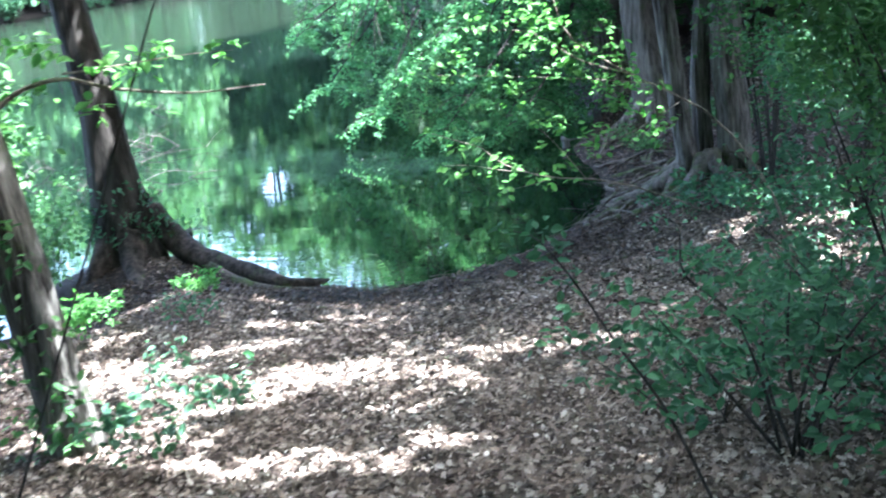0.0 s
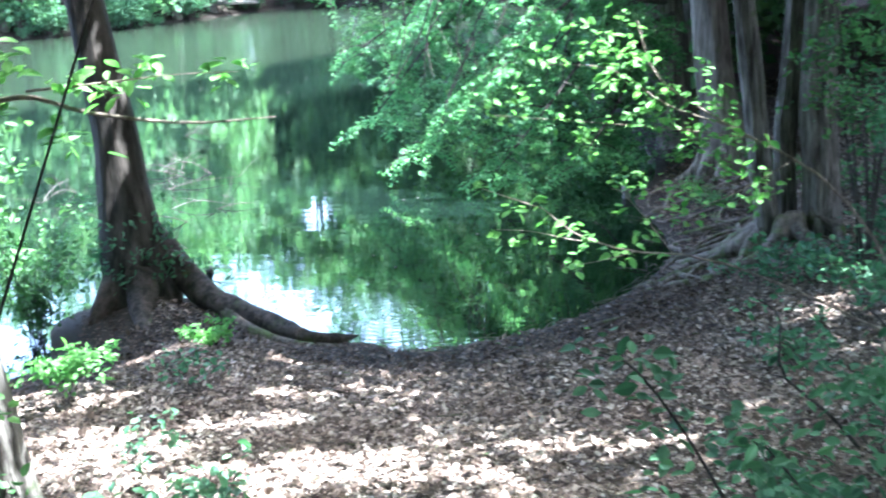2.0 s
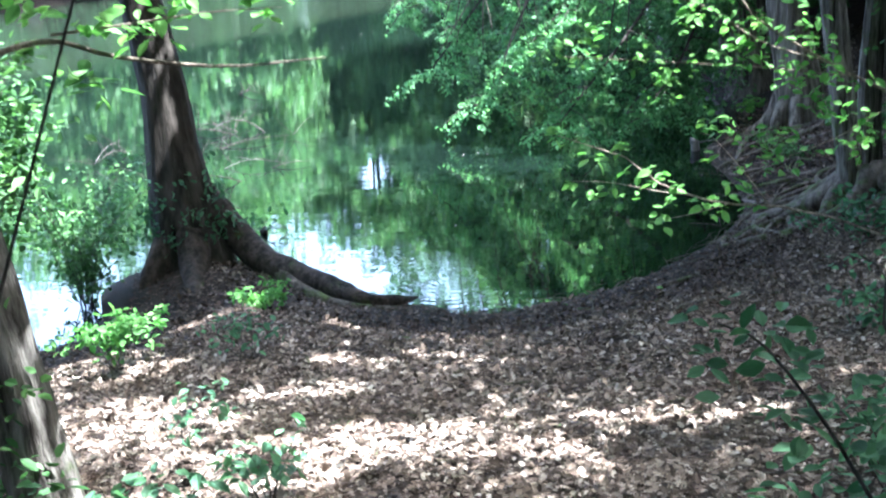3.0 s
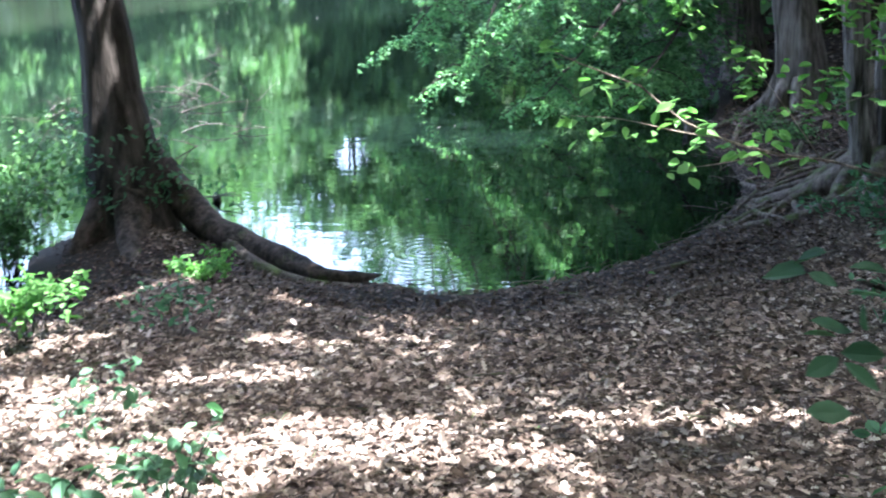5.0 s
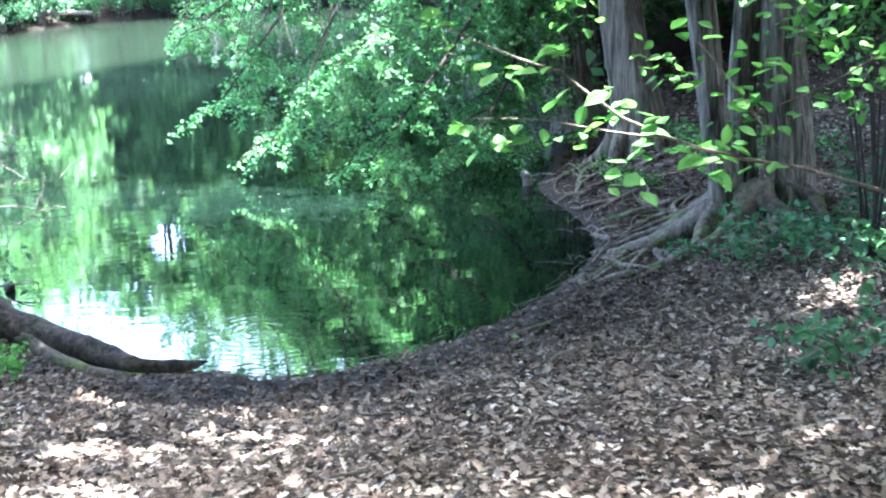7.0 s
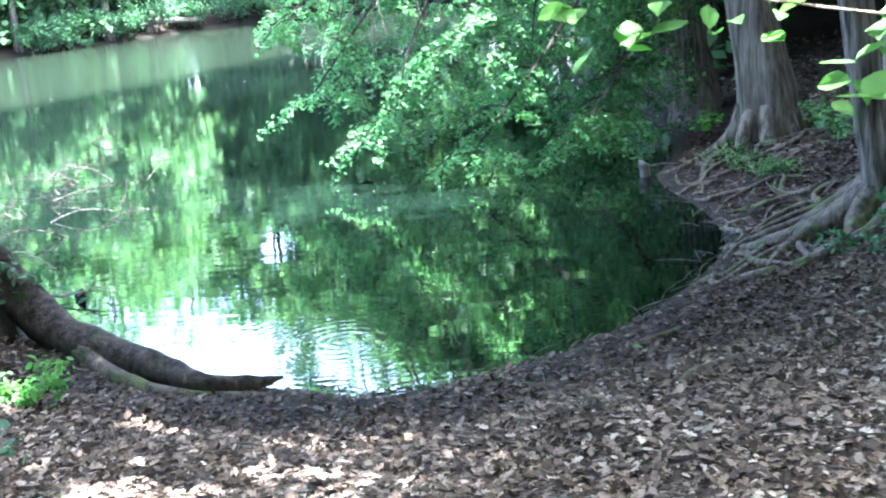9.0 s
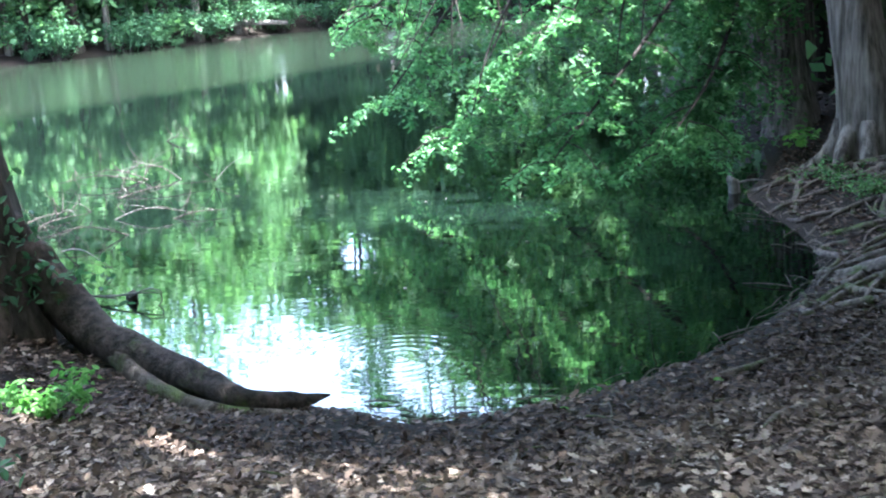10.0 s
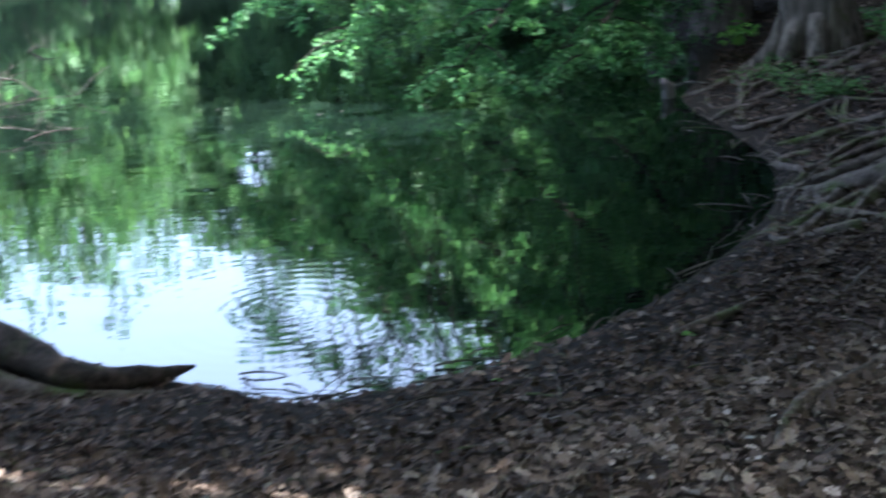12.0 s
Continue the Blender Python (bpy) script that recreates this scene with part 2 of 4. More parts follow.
def tube(points, radii, steps=12, sides=8, rough=0.06, flutes=0, depth=0.0, flare=0.0, seed=0):
    """A tapered, uneven limb along a curve. flutes and depth: ridges down its length; flare: how far its foot widens."""
    rng = np.random.default_rng(seed)
    c = spline(points, steps)
    r = np.interp(np.linspace(0, 1, steps + 1), np.linspace(0, 1, len(radii)), radii)
    t = np.gradient(c, axis=0)
    t /= np.linalg.norm(t, axis=1)[:, None] + 1e-9
    ref = np.array([0.0, 1.0, 0.0]) if abs(t[0][2]) > 0.6 else np.array([0.0, 0.0, 1.0])
    verts, faces = [], []
    ang = np.linspace(0, 2 * np.pi, sides, endpoint=False)
    lobe = rng.uniform(0, 6.28)
    lump = rng.standard_normal((steps + 3, sides))
    lump = (lump[:-2] + 2 * lump[1:-1] + lump[2:]) / 4
    lump = (np.roll(lump, 1, 1) + 2 * lump + np.roll(lump, -1, 1)) / 2.4
    for i in range(steps + 1):
        u = np.cross(ref, t[i])
        u /= np.linalg.norm(u) + 1e-9
        v = np.cross(t[i], u)
        k = i / steps
        fl = 1 + flare * math.exp(-k * steps * 0.55)
        rad = r[i] * fl * (1 + rough * 1.3 * lump[i] + (depth * (1 + flare * math.exp(-k * 6))) * np.cos(flutes * ang + lobe + k * 1.5) * (flutes > 0))
        verts += [tuple(c[i] + rr * (math.cos(a) * u + math.sin(a) * v)) for a, rr in zip(ang, rad)]
    for i in range(steps):
        for j in range(sides):
            a, b = i * sides + j, i * sides + (j + 1) % sides
            faces.append((a, b, b + sides, a + sides))
    verts += [tuple(c[0]), tuple(c[-1] + t[-1] * r[-1])]
    n = len(verts)
    for j in range(sides):
        faces.append(((j + 1) % sides, j, n - 2))
        faces.append((steps * sides + j, steps * sides + (j + 1) % sides, n - 1))
    return verts, faces


def joined(*pieces):
    verts, faces = [], []
    for v, f in pieces:
        o = len(verts)
        verts += list(v)
        faces += [tuple(i + o for i in q) for q in f]
    return verts, faces


def leaf_mesh(centres, size, rng, flat=0.5, aspect=0.55, way=None, droop=0.25, fine=False, simple=False, ragged=False):
    """Many small folded leaves. centres: their stalks; flat: how level they lie (0: any way); way: which way they point, at most."""
    c = np.asarray(centres, float)
    n = len(c)
    d = rng.standard_normal((n, 3))
    d[:, 2] *= 1 - flat
    d[:, 2] -= droop
    if way is not None:
        d += np.asarray(way)
    d /= np.linalg.norm(d, axis=1)[:, None]
    up = rng.standard_normal((n, 3)) * (1.05 - flat) + np.array([0, 0, 1.0])
    s = np.cross(d, up)
    s /= np.linalg.norm(s, axis=1)[:, None] + 1e-9
    nn = np.cross(s, d)
    L = (size * rng.uniform(0.65, 1.25, n))[:, None]
    W = L * aspect * 0.5
    fold = L * rng.uniform(0.02, 0.12, n)[:, None]
    if simple:
        v = np.stack([c, c + d * L * 0.5 + s * W, c + d * L, c + d * L * 0.5 - s * W], 1)
        return v.reshape(-1, 3).tolist(), (np.arange(n)[:, None] * 4 + np.arange(4)).tolist()
    if ragged:
        side = ((0.1, 0.25), (0.28, 0.85), (0.36, 0.42), (0.56, 1.0), (0.64, 0.45), (0.82, 0.62))
        curl = rng.uniform(-0.12, 0.25, n)[:, None] * L
        v = np.empty((n, 14, 3))
        v[:, 0] = c
        v[:, 7] = c + d * L + nn * curl
        for i, (a, w) in enumerate(side):
            v[:, 1 + i] = c + d * L * a + s * W * w + nn * (fold * w * 1.6 + curl * a * a)
            v[:, 13 - i] = c + d * L * a - s * W * w + nn * (fold * w * 1.6 + curl * a * a)
        o = (np.arange(n) * 14)[:, None]
        f = np.stack([o + np.arange(8), o + np.array([0, 7, 8, 9, 10, 11, 12, 13])], 1).reshape(-1, 8)
        return v.reshape(-1, 3).tolist(), f.tolist()
    if fine:
        side = ((0.18, 0.6), (0.45, 1.0), (0.75, 0.72))
        v = np.empty((n, 8, 3))
        v[:, 0] = c
        v[:, 4] = c + d * L - nn * fold * 0.8
        for i, (a, w) in enumerate(side):
            v[:, 1 + i] = c + d * L * a + s * W * w + nn * fold * w
            v[:, 7 - i] = c + d * L * a - s * W * w + nn * fold * w
        o = (np.arange(n) * 8)[:, None]
        f = np.stack([o + np.array([0, 1, 2, 3, 4]), o + np.array([0, 4, 5, 6, 7])], 1).reshape(-1, 5)
        return v.reshape(-1, 3).tolist(), f.tolist()
    v = np.empty((n, 6, 3))
    v[:, 0] = c
    v[:, 1] = c + d * L * 0.3 + s * W * 0.9 + nn * fold
    v[:, 2] = c + d * L * 0.68 + s * W * 0.8 + nn * fold
    v[:, 3] = c + d * L - nn * fold * 0.6
    v[:, 4] = c + d * L * 0.68 - s * W * 0.8 + nn * fold
    v[:, 5] = c + d * L * 0.3 - s * W * 0.9 + nn * fold
    o = (np.arange(n) * 6)[:, None]
    f = np.stack([o + np.array([0, 1, 2, 3]), o + np.array([0, 3, 4, 5])], 1).reshape(-1, 4)
    return v.reshape(-1, 3).tolist(), f.tolist()


def leaves(name, centres, size, material, parent, seed, label="", **kw):
    rng = np.random.default_rng(seed)
    ob = part(name, leaf_mesh(centres, size, rng, **kw), material, parent, label, smooth=False)
    return tagged(ob, kind="stuff")


# ---- the lie of the land ----
SHORE = spline([(-60, 20), (-32, 11), (-14, 9.4), (-8.5, 10.0), (-6.5, 10.6), (-5.5, 11.2), (-5.2, 11.8), (-5.35, 12.3), (-5.75, 12.9), (-5.5, 13.5), (-4.7, 13.5), (-3.6, 13.0), (-2.9, 12.65),
                (-2.2, 12.32), (-1.7, 12.1), (-1.4, 12.16), (-0.78, 12.45), (-0.08, 13.14), (0.48, 14.0), (0.86, 14.75), (1.05, 15.6),
                (0.98, 16.6), (0.8, 17.5), (0.6, 18.6), (0.85, 19.7), (0.95, 20.8), (0.9, 22.0), (0.5, 24.2), (-0.4, 28), (0.2, 34), (3, 44), (2, 58), (-8, 63.5),
                (-15.7, 60.5), (-18.8, 55.3), (-22, 50.4), (-24.5, 46.6), (-29, 42.5), (-45, 38), (-62, 34)], 165)


def shore_distance(x, y):
    """Metres from the waterline: land is positive, the pond negative."""
    x, y = np.asarray(x, float), np.asarray(y, float)
    best = np.full(x.shape, 1e9)
    inside = np.zeros(x.shape, bool)
    a = SHORE[:, :2]
    for p, q in zip(a, np.roll(a, -1, 0)):
        e = q - p
        u = np.clip(((x - p[0]) * e[0] + (y - p[1]) * e[1]) / (e @ e), 0, 1)
        best = np.minimum(best, np.hypot(x - p[0] - u * e[0], y - p[1] - u * e[1]))
        if p[1] != q[1]:
            inside ^= ((p[1] > y) != (q[1] > y)) & (x < (q[0] - p[0]) * (y - p[1]) / (q[1] - p[1]) + p[0])
    return np.where(inside, -best, best)


def ground_z(x, y):
    x, y = np.asarray(x, float), np.asarray(y, float)
    d = shore_distance(x, y)
    z = np.interp(d, [-30, -6, -1.5, -0.3, 0, 0.15, 0.6, 1.2, 2, 3.5, 5, 7, 9.8, 13, 40, 400],
                  [-2.2, -1.6, -0.5, -0.1, 0, 0.05, 0.13, 0.27, 0.5, 0.72, 0.93, 1.32, 2.05, 2.9, 5.5, 9])
    z = z + 0.24 * np.exp(-((x + 4.7) ** 2 + (y - 12.5) ** 2) / 0.7)          # the mound round the leaning tree
    z = z + 0.25 * np.exp(-((x - 2.4) ** 2 + (y - 14.4) ** 2) / 0.9)           # and round the tree with many roots
    z = z + np.where(y > 30, 0.06 * np.clip(d / 0.8, 0, 1), 0)                  # the far bank is undercut
    k = np.clip(d, 0, 0.6)
    z = z + k * 0.05 * (np.sin(2.1 * x + 1.3 * y) + np.sin(3.7 * x - 2.9 * y + 1) * 0.6 + np.sin(8.3 * x + 5.1 * y) * 0.3)
    return z


def gz(x, y):
    return float(ground_z(np.array([x]), np.array([y]))[0])


def axis(fine_a, fine_b, step, mid_a, mid_b, mid_step, reach):
    a = list(np.arange(fine_a, fine_b, step))
    lo = list(np.arange(mid_a, fine_a, mid_step))
    hi = list(np.arange(fine_b, mid_b, mid_step))
    grow = [2.0 * 1.5 ** i for i in range(1, 30)]
    g = np.cumsum(grow)
    g = list(g[g < reach])
    return [mid_a - v for v in reversed(g)] + lo + a + hi + [mid_b + v for v in g]


gx = np.array(axis(-7.0, 5.5, 0.1, -50.0, 14.0, 0.7, 420))
gy = np.array(axis(4.0, 21.0, 0.1, -10.0, 68.0, 0.7, 420))
GX, GY = np.meshgrid(gx, gy)
GZ = ground_z(GX.ravel(), GY.ravel())
nx, ny = len(gx), len(gy)
ii, jj = np.meshgrid(np.arange(nx - 1), np.arange(ny - 1))
aa = (jj * nx + ii).ravel()
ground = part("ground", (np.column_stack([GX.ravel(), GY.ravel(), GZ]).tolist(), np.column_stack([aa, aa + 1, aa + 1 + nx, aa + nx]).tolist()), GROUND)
tagged(ground, "brown leaf-strewn woodland ground sloping to the pond", "ground", kind="structure")
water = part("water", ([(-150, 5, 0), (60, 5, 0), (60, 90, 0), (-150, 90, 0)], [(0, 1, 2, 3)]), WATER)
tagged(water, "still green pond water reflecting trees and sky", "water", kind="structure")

# ---- dead leaves and twigs on the ground ----
rng = np.random.default_rng(5)


def scatter(n, x0, x1, y0, y1, dmin):
    x, y = rng.uniform(x0, x1, n), rng.uniform(y0, y1, n)
    d = shore_distance(x, y)
    keep = (d > np.where(x > 0.1, dmin + 0.07, dmin)) & (rng.uniform(0, 1, n) < np.clip(0.3 + d * 0.5, 0, 1))
    x, y = x[keep], y[keep]
    return np.column_stack([x, y, ground_z(x, y) + rng.uniform(0.004, 0.03, len(x))])


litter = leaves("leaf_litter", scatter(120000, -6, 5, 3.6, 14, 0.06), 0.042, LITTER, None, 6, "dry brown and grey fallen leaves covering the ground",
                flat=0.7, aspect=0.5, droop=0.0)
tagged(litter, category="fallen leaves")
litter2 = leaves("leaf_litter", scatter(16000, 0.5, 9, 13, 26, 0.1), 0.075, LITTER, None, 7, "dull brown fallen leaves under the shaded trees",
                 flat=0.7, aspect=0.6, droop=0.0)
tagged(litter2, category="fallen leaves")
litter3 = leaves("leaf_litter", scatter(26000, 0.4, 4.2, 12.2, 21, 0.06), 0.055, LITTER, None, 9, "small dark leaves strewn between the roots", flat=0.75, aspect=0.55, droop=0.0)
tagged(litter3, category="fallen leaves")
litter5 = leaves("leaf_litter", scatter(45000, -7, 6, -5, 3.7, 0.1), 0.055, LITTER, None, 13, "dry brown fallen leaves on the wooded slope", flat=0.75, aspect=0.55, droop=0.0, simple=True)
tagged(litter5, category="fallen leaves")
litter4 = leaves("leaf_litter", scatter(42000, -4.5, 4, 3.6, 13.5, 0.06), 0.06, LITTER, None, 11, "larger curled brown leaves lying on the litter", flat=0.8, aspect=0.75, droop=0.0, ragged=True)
tagged(litter4, category="fallen leaves")
sticks = []
for i in range(340):
    x, y = rng.uniform(-3.5, 3), rng.uniform(7, 14.5)
    if float(shore_distance(np.array([x]), np.array([y]))[0]) < 0.12:
        continue
    a, L = rng.uniform(0, 6.28), rng.uniform(0.08, 0.55)
    p, q = (x, y), (x + L * math.cos(a), y + L * math.sin(a))
    m = ((p[0] + q[0]) / 2 + rng.normal(0, 0.02), (p[1] + q[1]) / 2 + rng.normal(0, 0.02))
    r = rng.uniform(0.002, 0.007)
    sticks.append(tube([(*p, gz(*p) + 0.02), (*m, gz(*m) + 0.035), (*q, gz(*q) + 0.02)], [r, r * 0.8, r * 0.5], 3, 5, seed=i))
edge = SHORE[(SHORE[:, 0] > -2.3) & (SHORE[:, 0] < 1.15) & (SHORE[:, 1] > 12) & (SHORE[:, 1] < 18)]
for i in range(150):
    k = int(rng.integers(0, len(edge) - 1))
    x, y = edge[k] + (edge[k + 1] - edge[k]) * rng.uniform() + rng.normal(0.06, 0.1, 2)
    a = math.atan2(*(edge[k + 1] - edge[k])[::-1]) + rng.normal(0, 0.5)
    L, r = rng.uniform(0.06, 0.4), rng.uniform(0.002, 0.008)
    z = max(gz(x, y), 0) + 0.012
    sticks.append(tube([(x, y, z), (x + L * 0.5 * math.cos(a), y + L * 0.5 * math.sin(a), z + 0.012), (x + L * math.cos(a), y + L * math.sin(a), max(gz(x + L * math.cos(a), y + L * math.sin(a)), 0) + 0.006)],
                       [r, r * 0.8, r * 0.5], 3, 5, seed=400 + i))
tagged(part("fallen_twigs", joined(*sticks), ROOT_BARK), "thin brown twigs scattered over the leaf litter", "twigs", kind="stuff")

# ---- trees ----


def clusters(centres, radius, each, rng):
    c = np.asarray(centres, float)
    p = np.repeat(c, each, 0)
    d = rng.standard_normal(p.shape)
    d *= (rng.uniform(0, 1, len(p)) ** 0.5)[:, None] / (np.linalg.norm(d, axis=1)[:, None] + 1e-9)
    return p + d * radius * np.array([1, 1, 0.6])


def crown_points(centre, radii, n, rng, low=-0.75):
    """n cluster centres, mostly near the outside of an uneven egg."""
    d = rng.standard_normal((n * 3, 3))
    d /= np.linalg.norm(d, axis=1)[:, None]
    d = d[d[:, 2] > low][:n]
    lump = 1 + 0.22 * np.sin(d[:, 0] * 5 + 1) * np.cos(d[:, 1] * 4) + 0.15 * rng.standard_normal(len(d))
    r = rng.uniform(0.45, 1.0, len(d)) ** 0.6
    return np.asarray(centre) + d * np.asarray(radii) * (r * lump)[:, None]


def limbs_to(tree, start, ends, r, material, seed):
    for i, e in enumerate(ends):
        s, e = np.array(start, float), np.array(e, float)
        mid = (s + e) / 2 + np.array([0, 0, 0.12 * np.linalg.norm(e - s)])
        part("limb", tube([s, mid, e], [r, r * 0.6, r * 0.2], 7, 7, seed=seed + i), material, tree)


def forest_tree(seed, height, r, crown_low, width, leaf, count, material, gap=None):
    """A woodland tree at the origin, to be copied."""
    g = np.random.default_rng(seed)
    tree = thing("tree", "tall leafy deciduous tree on the pond's wooded bank", "tree", "trees round the pond")
    bend = g.uniform(-0.4, 0.4, 2)
    part("trunk", tube([(0, 0, -0.4), (bend[0] * 0.3, bend[1] * 0.3, height * 0.3), (bend[0], bend[1], height * 0.85)], [r, r * 0.75, r * 0.2], 10, 9, 0.05, flare=0.5, seed=seed), BARK_GREY if crown_low > 2 else BARK_DARK, tree)
    mid = (crown_low + height) / 2
    pts = crown_points((bend[0] * 0.6, bend[1] * 0.6, mid), (width, width, (height - crown_low) / 2), count, g, -1)
    limbs_to(tree, (bend[0] * 0.5, bend[1] * 0.5, height * 0.45), pts[::max(1, count // 6)][:6], r * 0.35, BARK_DARK, seed)
    tips = clusters(pts, 0.95, 26, g)
    if gap is not None:
        # an opening in the crown that shows the sky
        off = np.hypot((tips[:, 0] + 0.275 * tips[:, 1]) / 1.15, (tips[:, 2] - gap - 0.24 * tips[:, 1]) / 0.95)
        tips = tips[off > 1]
    leaves("crown", tips, leaf * 1.15, material, tree, seed + 1, "", flat=0.35, simple=True, aspect=0.7)
    return tree


def shrub(name, base, stems, height, spread, n, leaf, material, seed, label, bark=TWIG_DARK, lean=(0, 0), radius=0.3, r=0.012, each=16, category="shrub", low=0.35):
    """A shrub of several thin stems, each with leaves round its upper part."""
    g = np.random.default_rng(seed)
    bx, by = base
    bz = gz(bx, by)
    ob = thing(name, label, category)
    ob.location = (bx, by, bz)
    pts = []
    for i in range(stems):
        a = g.uniform(0, 6.28)
        s = g.uniform(0.3, 1.0) * spread
        h = height * g.uniform(0.6, 1.0)
        tip = np.array([math.cos(a) * s + lean[0] * h, math.sin(a) * s + lean[1] * h, h])
        mid = tip * np.array([0.4, 0.4, 0.55]) + np.array([*g.normal(0, 0.05, 2), 0])
        part("stem", tube([(g.normal(0, 0.04), g.normal(0, 0.04), -0.05), mid, tip], [r, r * 0.7, r * 0.3], 7, 6, seed=seed + i), bark, ob)
        u = g.uniform(low, 1.0, max(1, n // stems))[:, None]
        pts.append(mid * (1 - u) + tip * u + g.normal(0, radius * 0.4, (len(u), 3)))
    leaves("foliage", clusters(np.vstack(pts), radius, each, g), leaf, material, ob, seed + 50, "", flat=0.55, fine=leaf < 0.15, simple=leaf >= 0.15)
    return ob


# gaps left in the unseen, added canopy to let the sun down to the path
GAPS = ((-1.1, 7.62, 1.0, 0.42), (-2.1, 7.2, 0.8, 0.5), (-3.1, 8.0, 0.8, 0.6), (-2.15, 8.7, 0.55, 0.28), (0.3, 8.2, 0.85, 0.17), (-2.0, 9.4, 0.4, 0.25), (-3.6, 10.95, 0.55, 0.3),
        (-0.9, 5.5, 1.2, 0.4), (0.6, 4.7, 0.5, 0.25), (1.7, 8.75, 0.5, 0.32), (-2.4, 10.8, 0.3, 0.2), (-1.5, 9.8, 0.3, 0.13), (-3.9, 9.45, 0.6, 0.5),
        (2.8, 9.4, 0.75, 0.7), (2.8, 11.4, 0.8, 0.8), (1.95, 6.3, 0.6, 0.6), (2.2, 7.6, 0.3, 0.3), (2.15, 8.9, 0.45, 0.4), (2.3, 10.6, 0.45, 0.4), (-6.3, 12.1, 0.8, 0.7), (-2.5, 6.1, 0.8, 0.7),
        (-0.8, 6.5, 0.5, 0.16), (-5.4, 12.72, 0.3, 0.35), (-6.0, 12.65, 0.3, 0.3), (-5.1, 8.5, 0.7, 0.6), (-4.1, 6.6, 0.6, 0.6))


def shaded(pts, rng, share):
    """The leaves without those in the gaps of the canopy."""
    foot = pts[:, :2] - np.array(sun_way[:2])[None, :] * ((pts[:, 2] - 0.8) / sun_way[2])[:, None]
    open_sky = np.zeros(len(pts), bool)
    for x, y, a, b in GAPS:
        open_sky |= ((foot[:, 0] - x) / a) ** 2 + ((foot[:, 1] - y) / b) ** 2 < 1
    return pts[~open_sky | (rng.uniform(0, 1, len(pts)) > share)]


# -- the leaning tree at the water's edge
tree = thing("leaning_tree", "dark leaning tree with a long root running to the water", "tree")
part("trunk", tube([(-4.74, 12.85, 0.05), (-4.77, 12.9, 0.5), (-4.84, 12.95, 1.0), (-4.89, 13.0, 1.5), (-4.94, 13.05, 2.2), (-5.11, 13.15, 3.2), (-5.42, 13.3, 5.2), (-5.8, 13.4, 8.5)],
                   [0.46, 0.4, 0.33, 0.275, 0.235, 0.205, 0.17, 0.07], 48, 30, 0.02, 7, 0.05, 0.1, 3), BARK_DARK, tree)
part("root", tube([(-4.85, 13.0, 1.5), (-4.7, 13.0, 1.1), (-4.5, 13.0, 0.76), (-4.2, 12.95, 0.48), (-3.9, 12.75, 0.33), (-3.45, 12.5, 0.25), (-3.0, 12.25, 0.21), (-2.68, 12.06, 0.17), (-2.42, 12.2, 0.1), (-2.25, 12.44, 0.05)],
                  [0.1, 0.17, 0.21, 0.175, 0.15, 0.125, 0.1, 0.07, 0.06, 0.008], 60, 18, 0.06, 4, 0.04, 0, 4), DARK_ROOT, tree)
part("root", tube([(-3.75, 12.6, 0.3), (-3.42, 12.3, 0.2), (-3.08, 12.08, 0.14), (-2.75, 11.97, 0.11), (-2.45, 12.03, 0.08), (-2.25, 12.18, 0.02)], [0.075, 0.07, 0.06, 0.05, 0.035, 0.018], 30, 12, 0.08, 4, 0.08, 0, 5), ROOT_BARK, tree, "grey mossy root")
part("root", tube([(-4.7, 12.75, 0.65), (-4.55, 12.4, 0.4), (-4.35, 11.95, 0.27), (-4.1, 11.5, 0.2)], [0.2, 0.16, 0.1, 0.03], 16, 12, 0.05, seed=6), DARK_ROOT, tree)
part("root", tube([(-4.9, 12.75, 0.65), (-5.0, 12.5, 0.38), (-5.12, 12.15, 0.05)], [0.17, 0.15, 0.07], 12, 12, 0.05, seed=7), DARK_ROOT, tree)
part("root", tube([(-4.95, 13.05, 0.6), (-5.2, 13.2, 0.25), (-5.5, 13.35, -0.08)], [0.15, 0.13, 0.06], 10, 10, 0.05, seed=8), DARK_ROOT, tree)
g = np.random.default_rng(21)
# out of view; stretched over the shore to keep it shaded
pts = crown_points((-4.4, 13.5, 8.2), (4.0, 3.6, 2.0), 480, g)
limbs_to(tree, (-5.8, 13.4, 5.2), pts[::96], 0.08, BARK_DARK, 30)
leaves("crown", shaded(clusters(pts, 0.75, 42, g), g, 0.93), 0.2, LEAF, tree, 22, simple=True, aspect=0.7)
ivy = [(-4.8 + 0.42 * math.cos(a) + g.normal(0, 0.05), 12.95 + 0.42 * math.sin(a), z) for a, z in
       [(g.uniform(3.2, 6.2), 0.55 + abs(g.normal(0, 0.35))) for _ in range(120)]]
ivy += [(-4.6 + g.uniform(-0.3, 0.9), 12.75 + g.normal(0, 0.08), 0.75 + g.normal(0, 0.08)) for _ in range(20)]
leaves("ivy", clusters(ivy, 0.1, 3, g), 0.075, LEAF_DEEP, tree, 23, "dark green ivy leaves", flat=0.2)

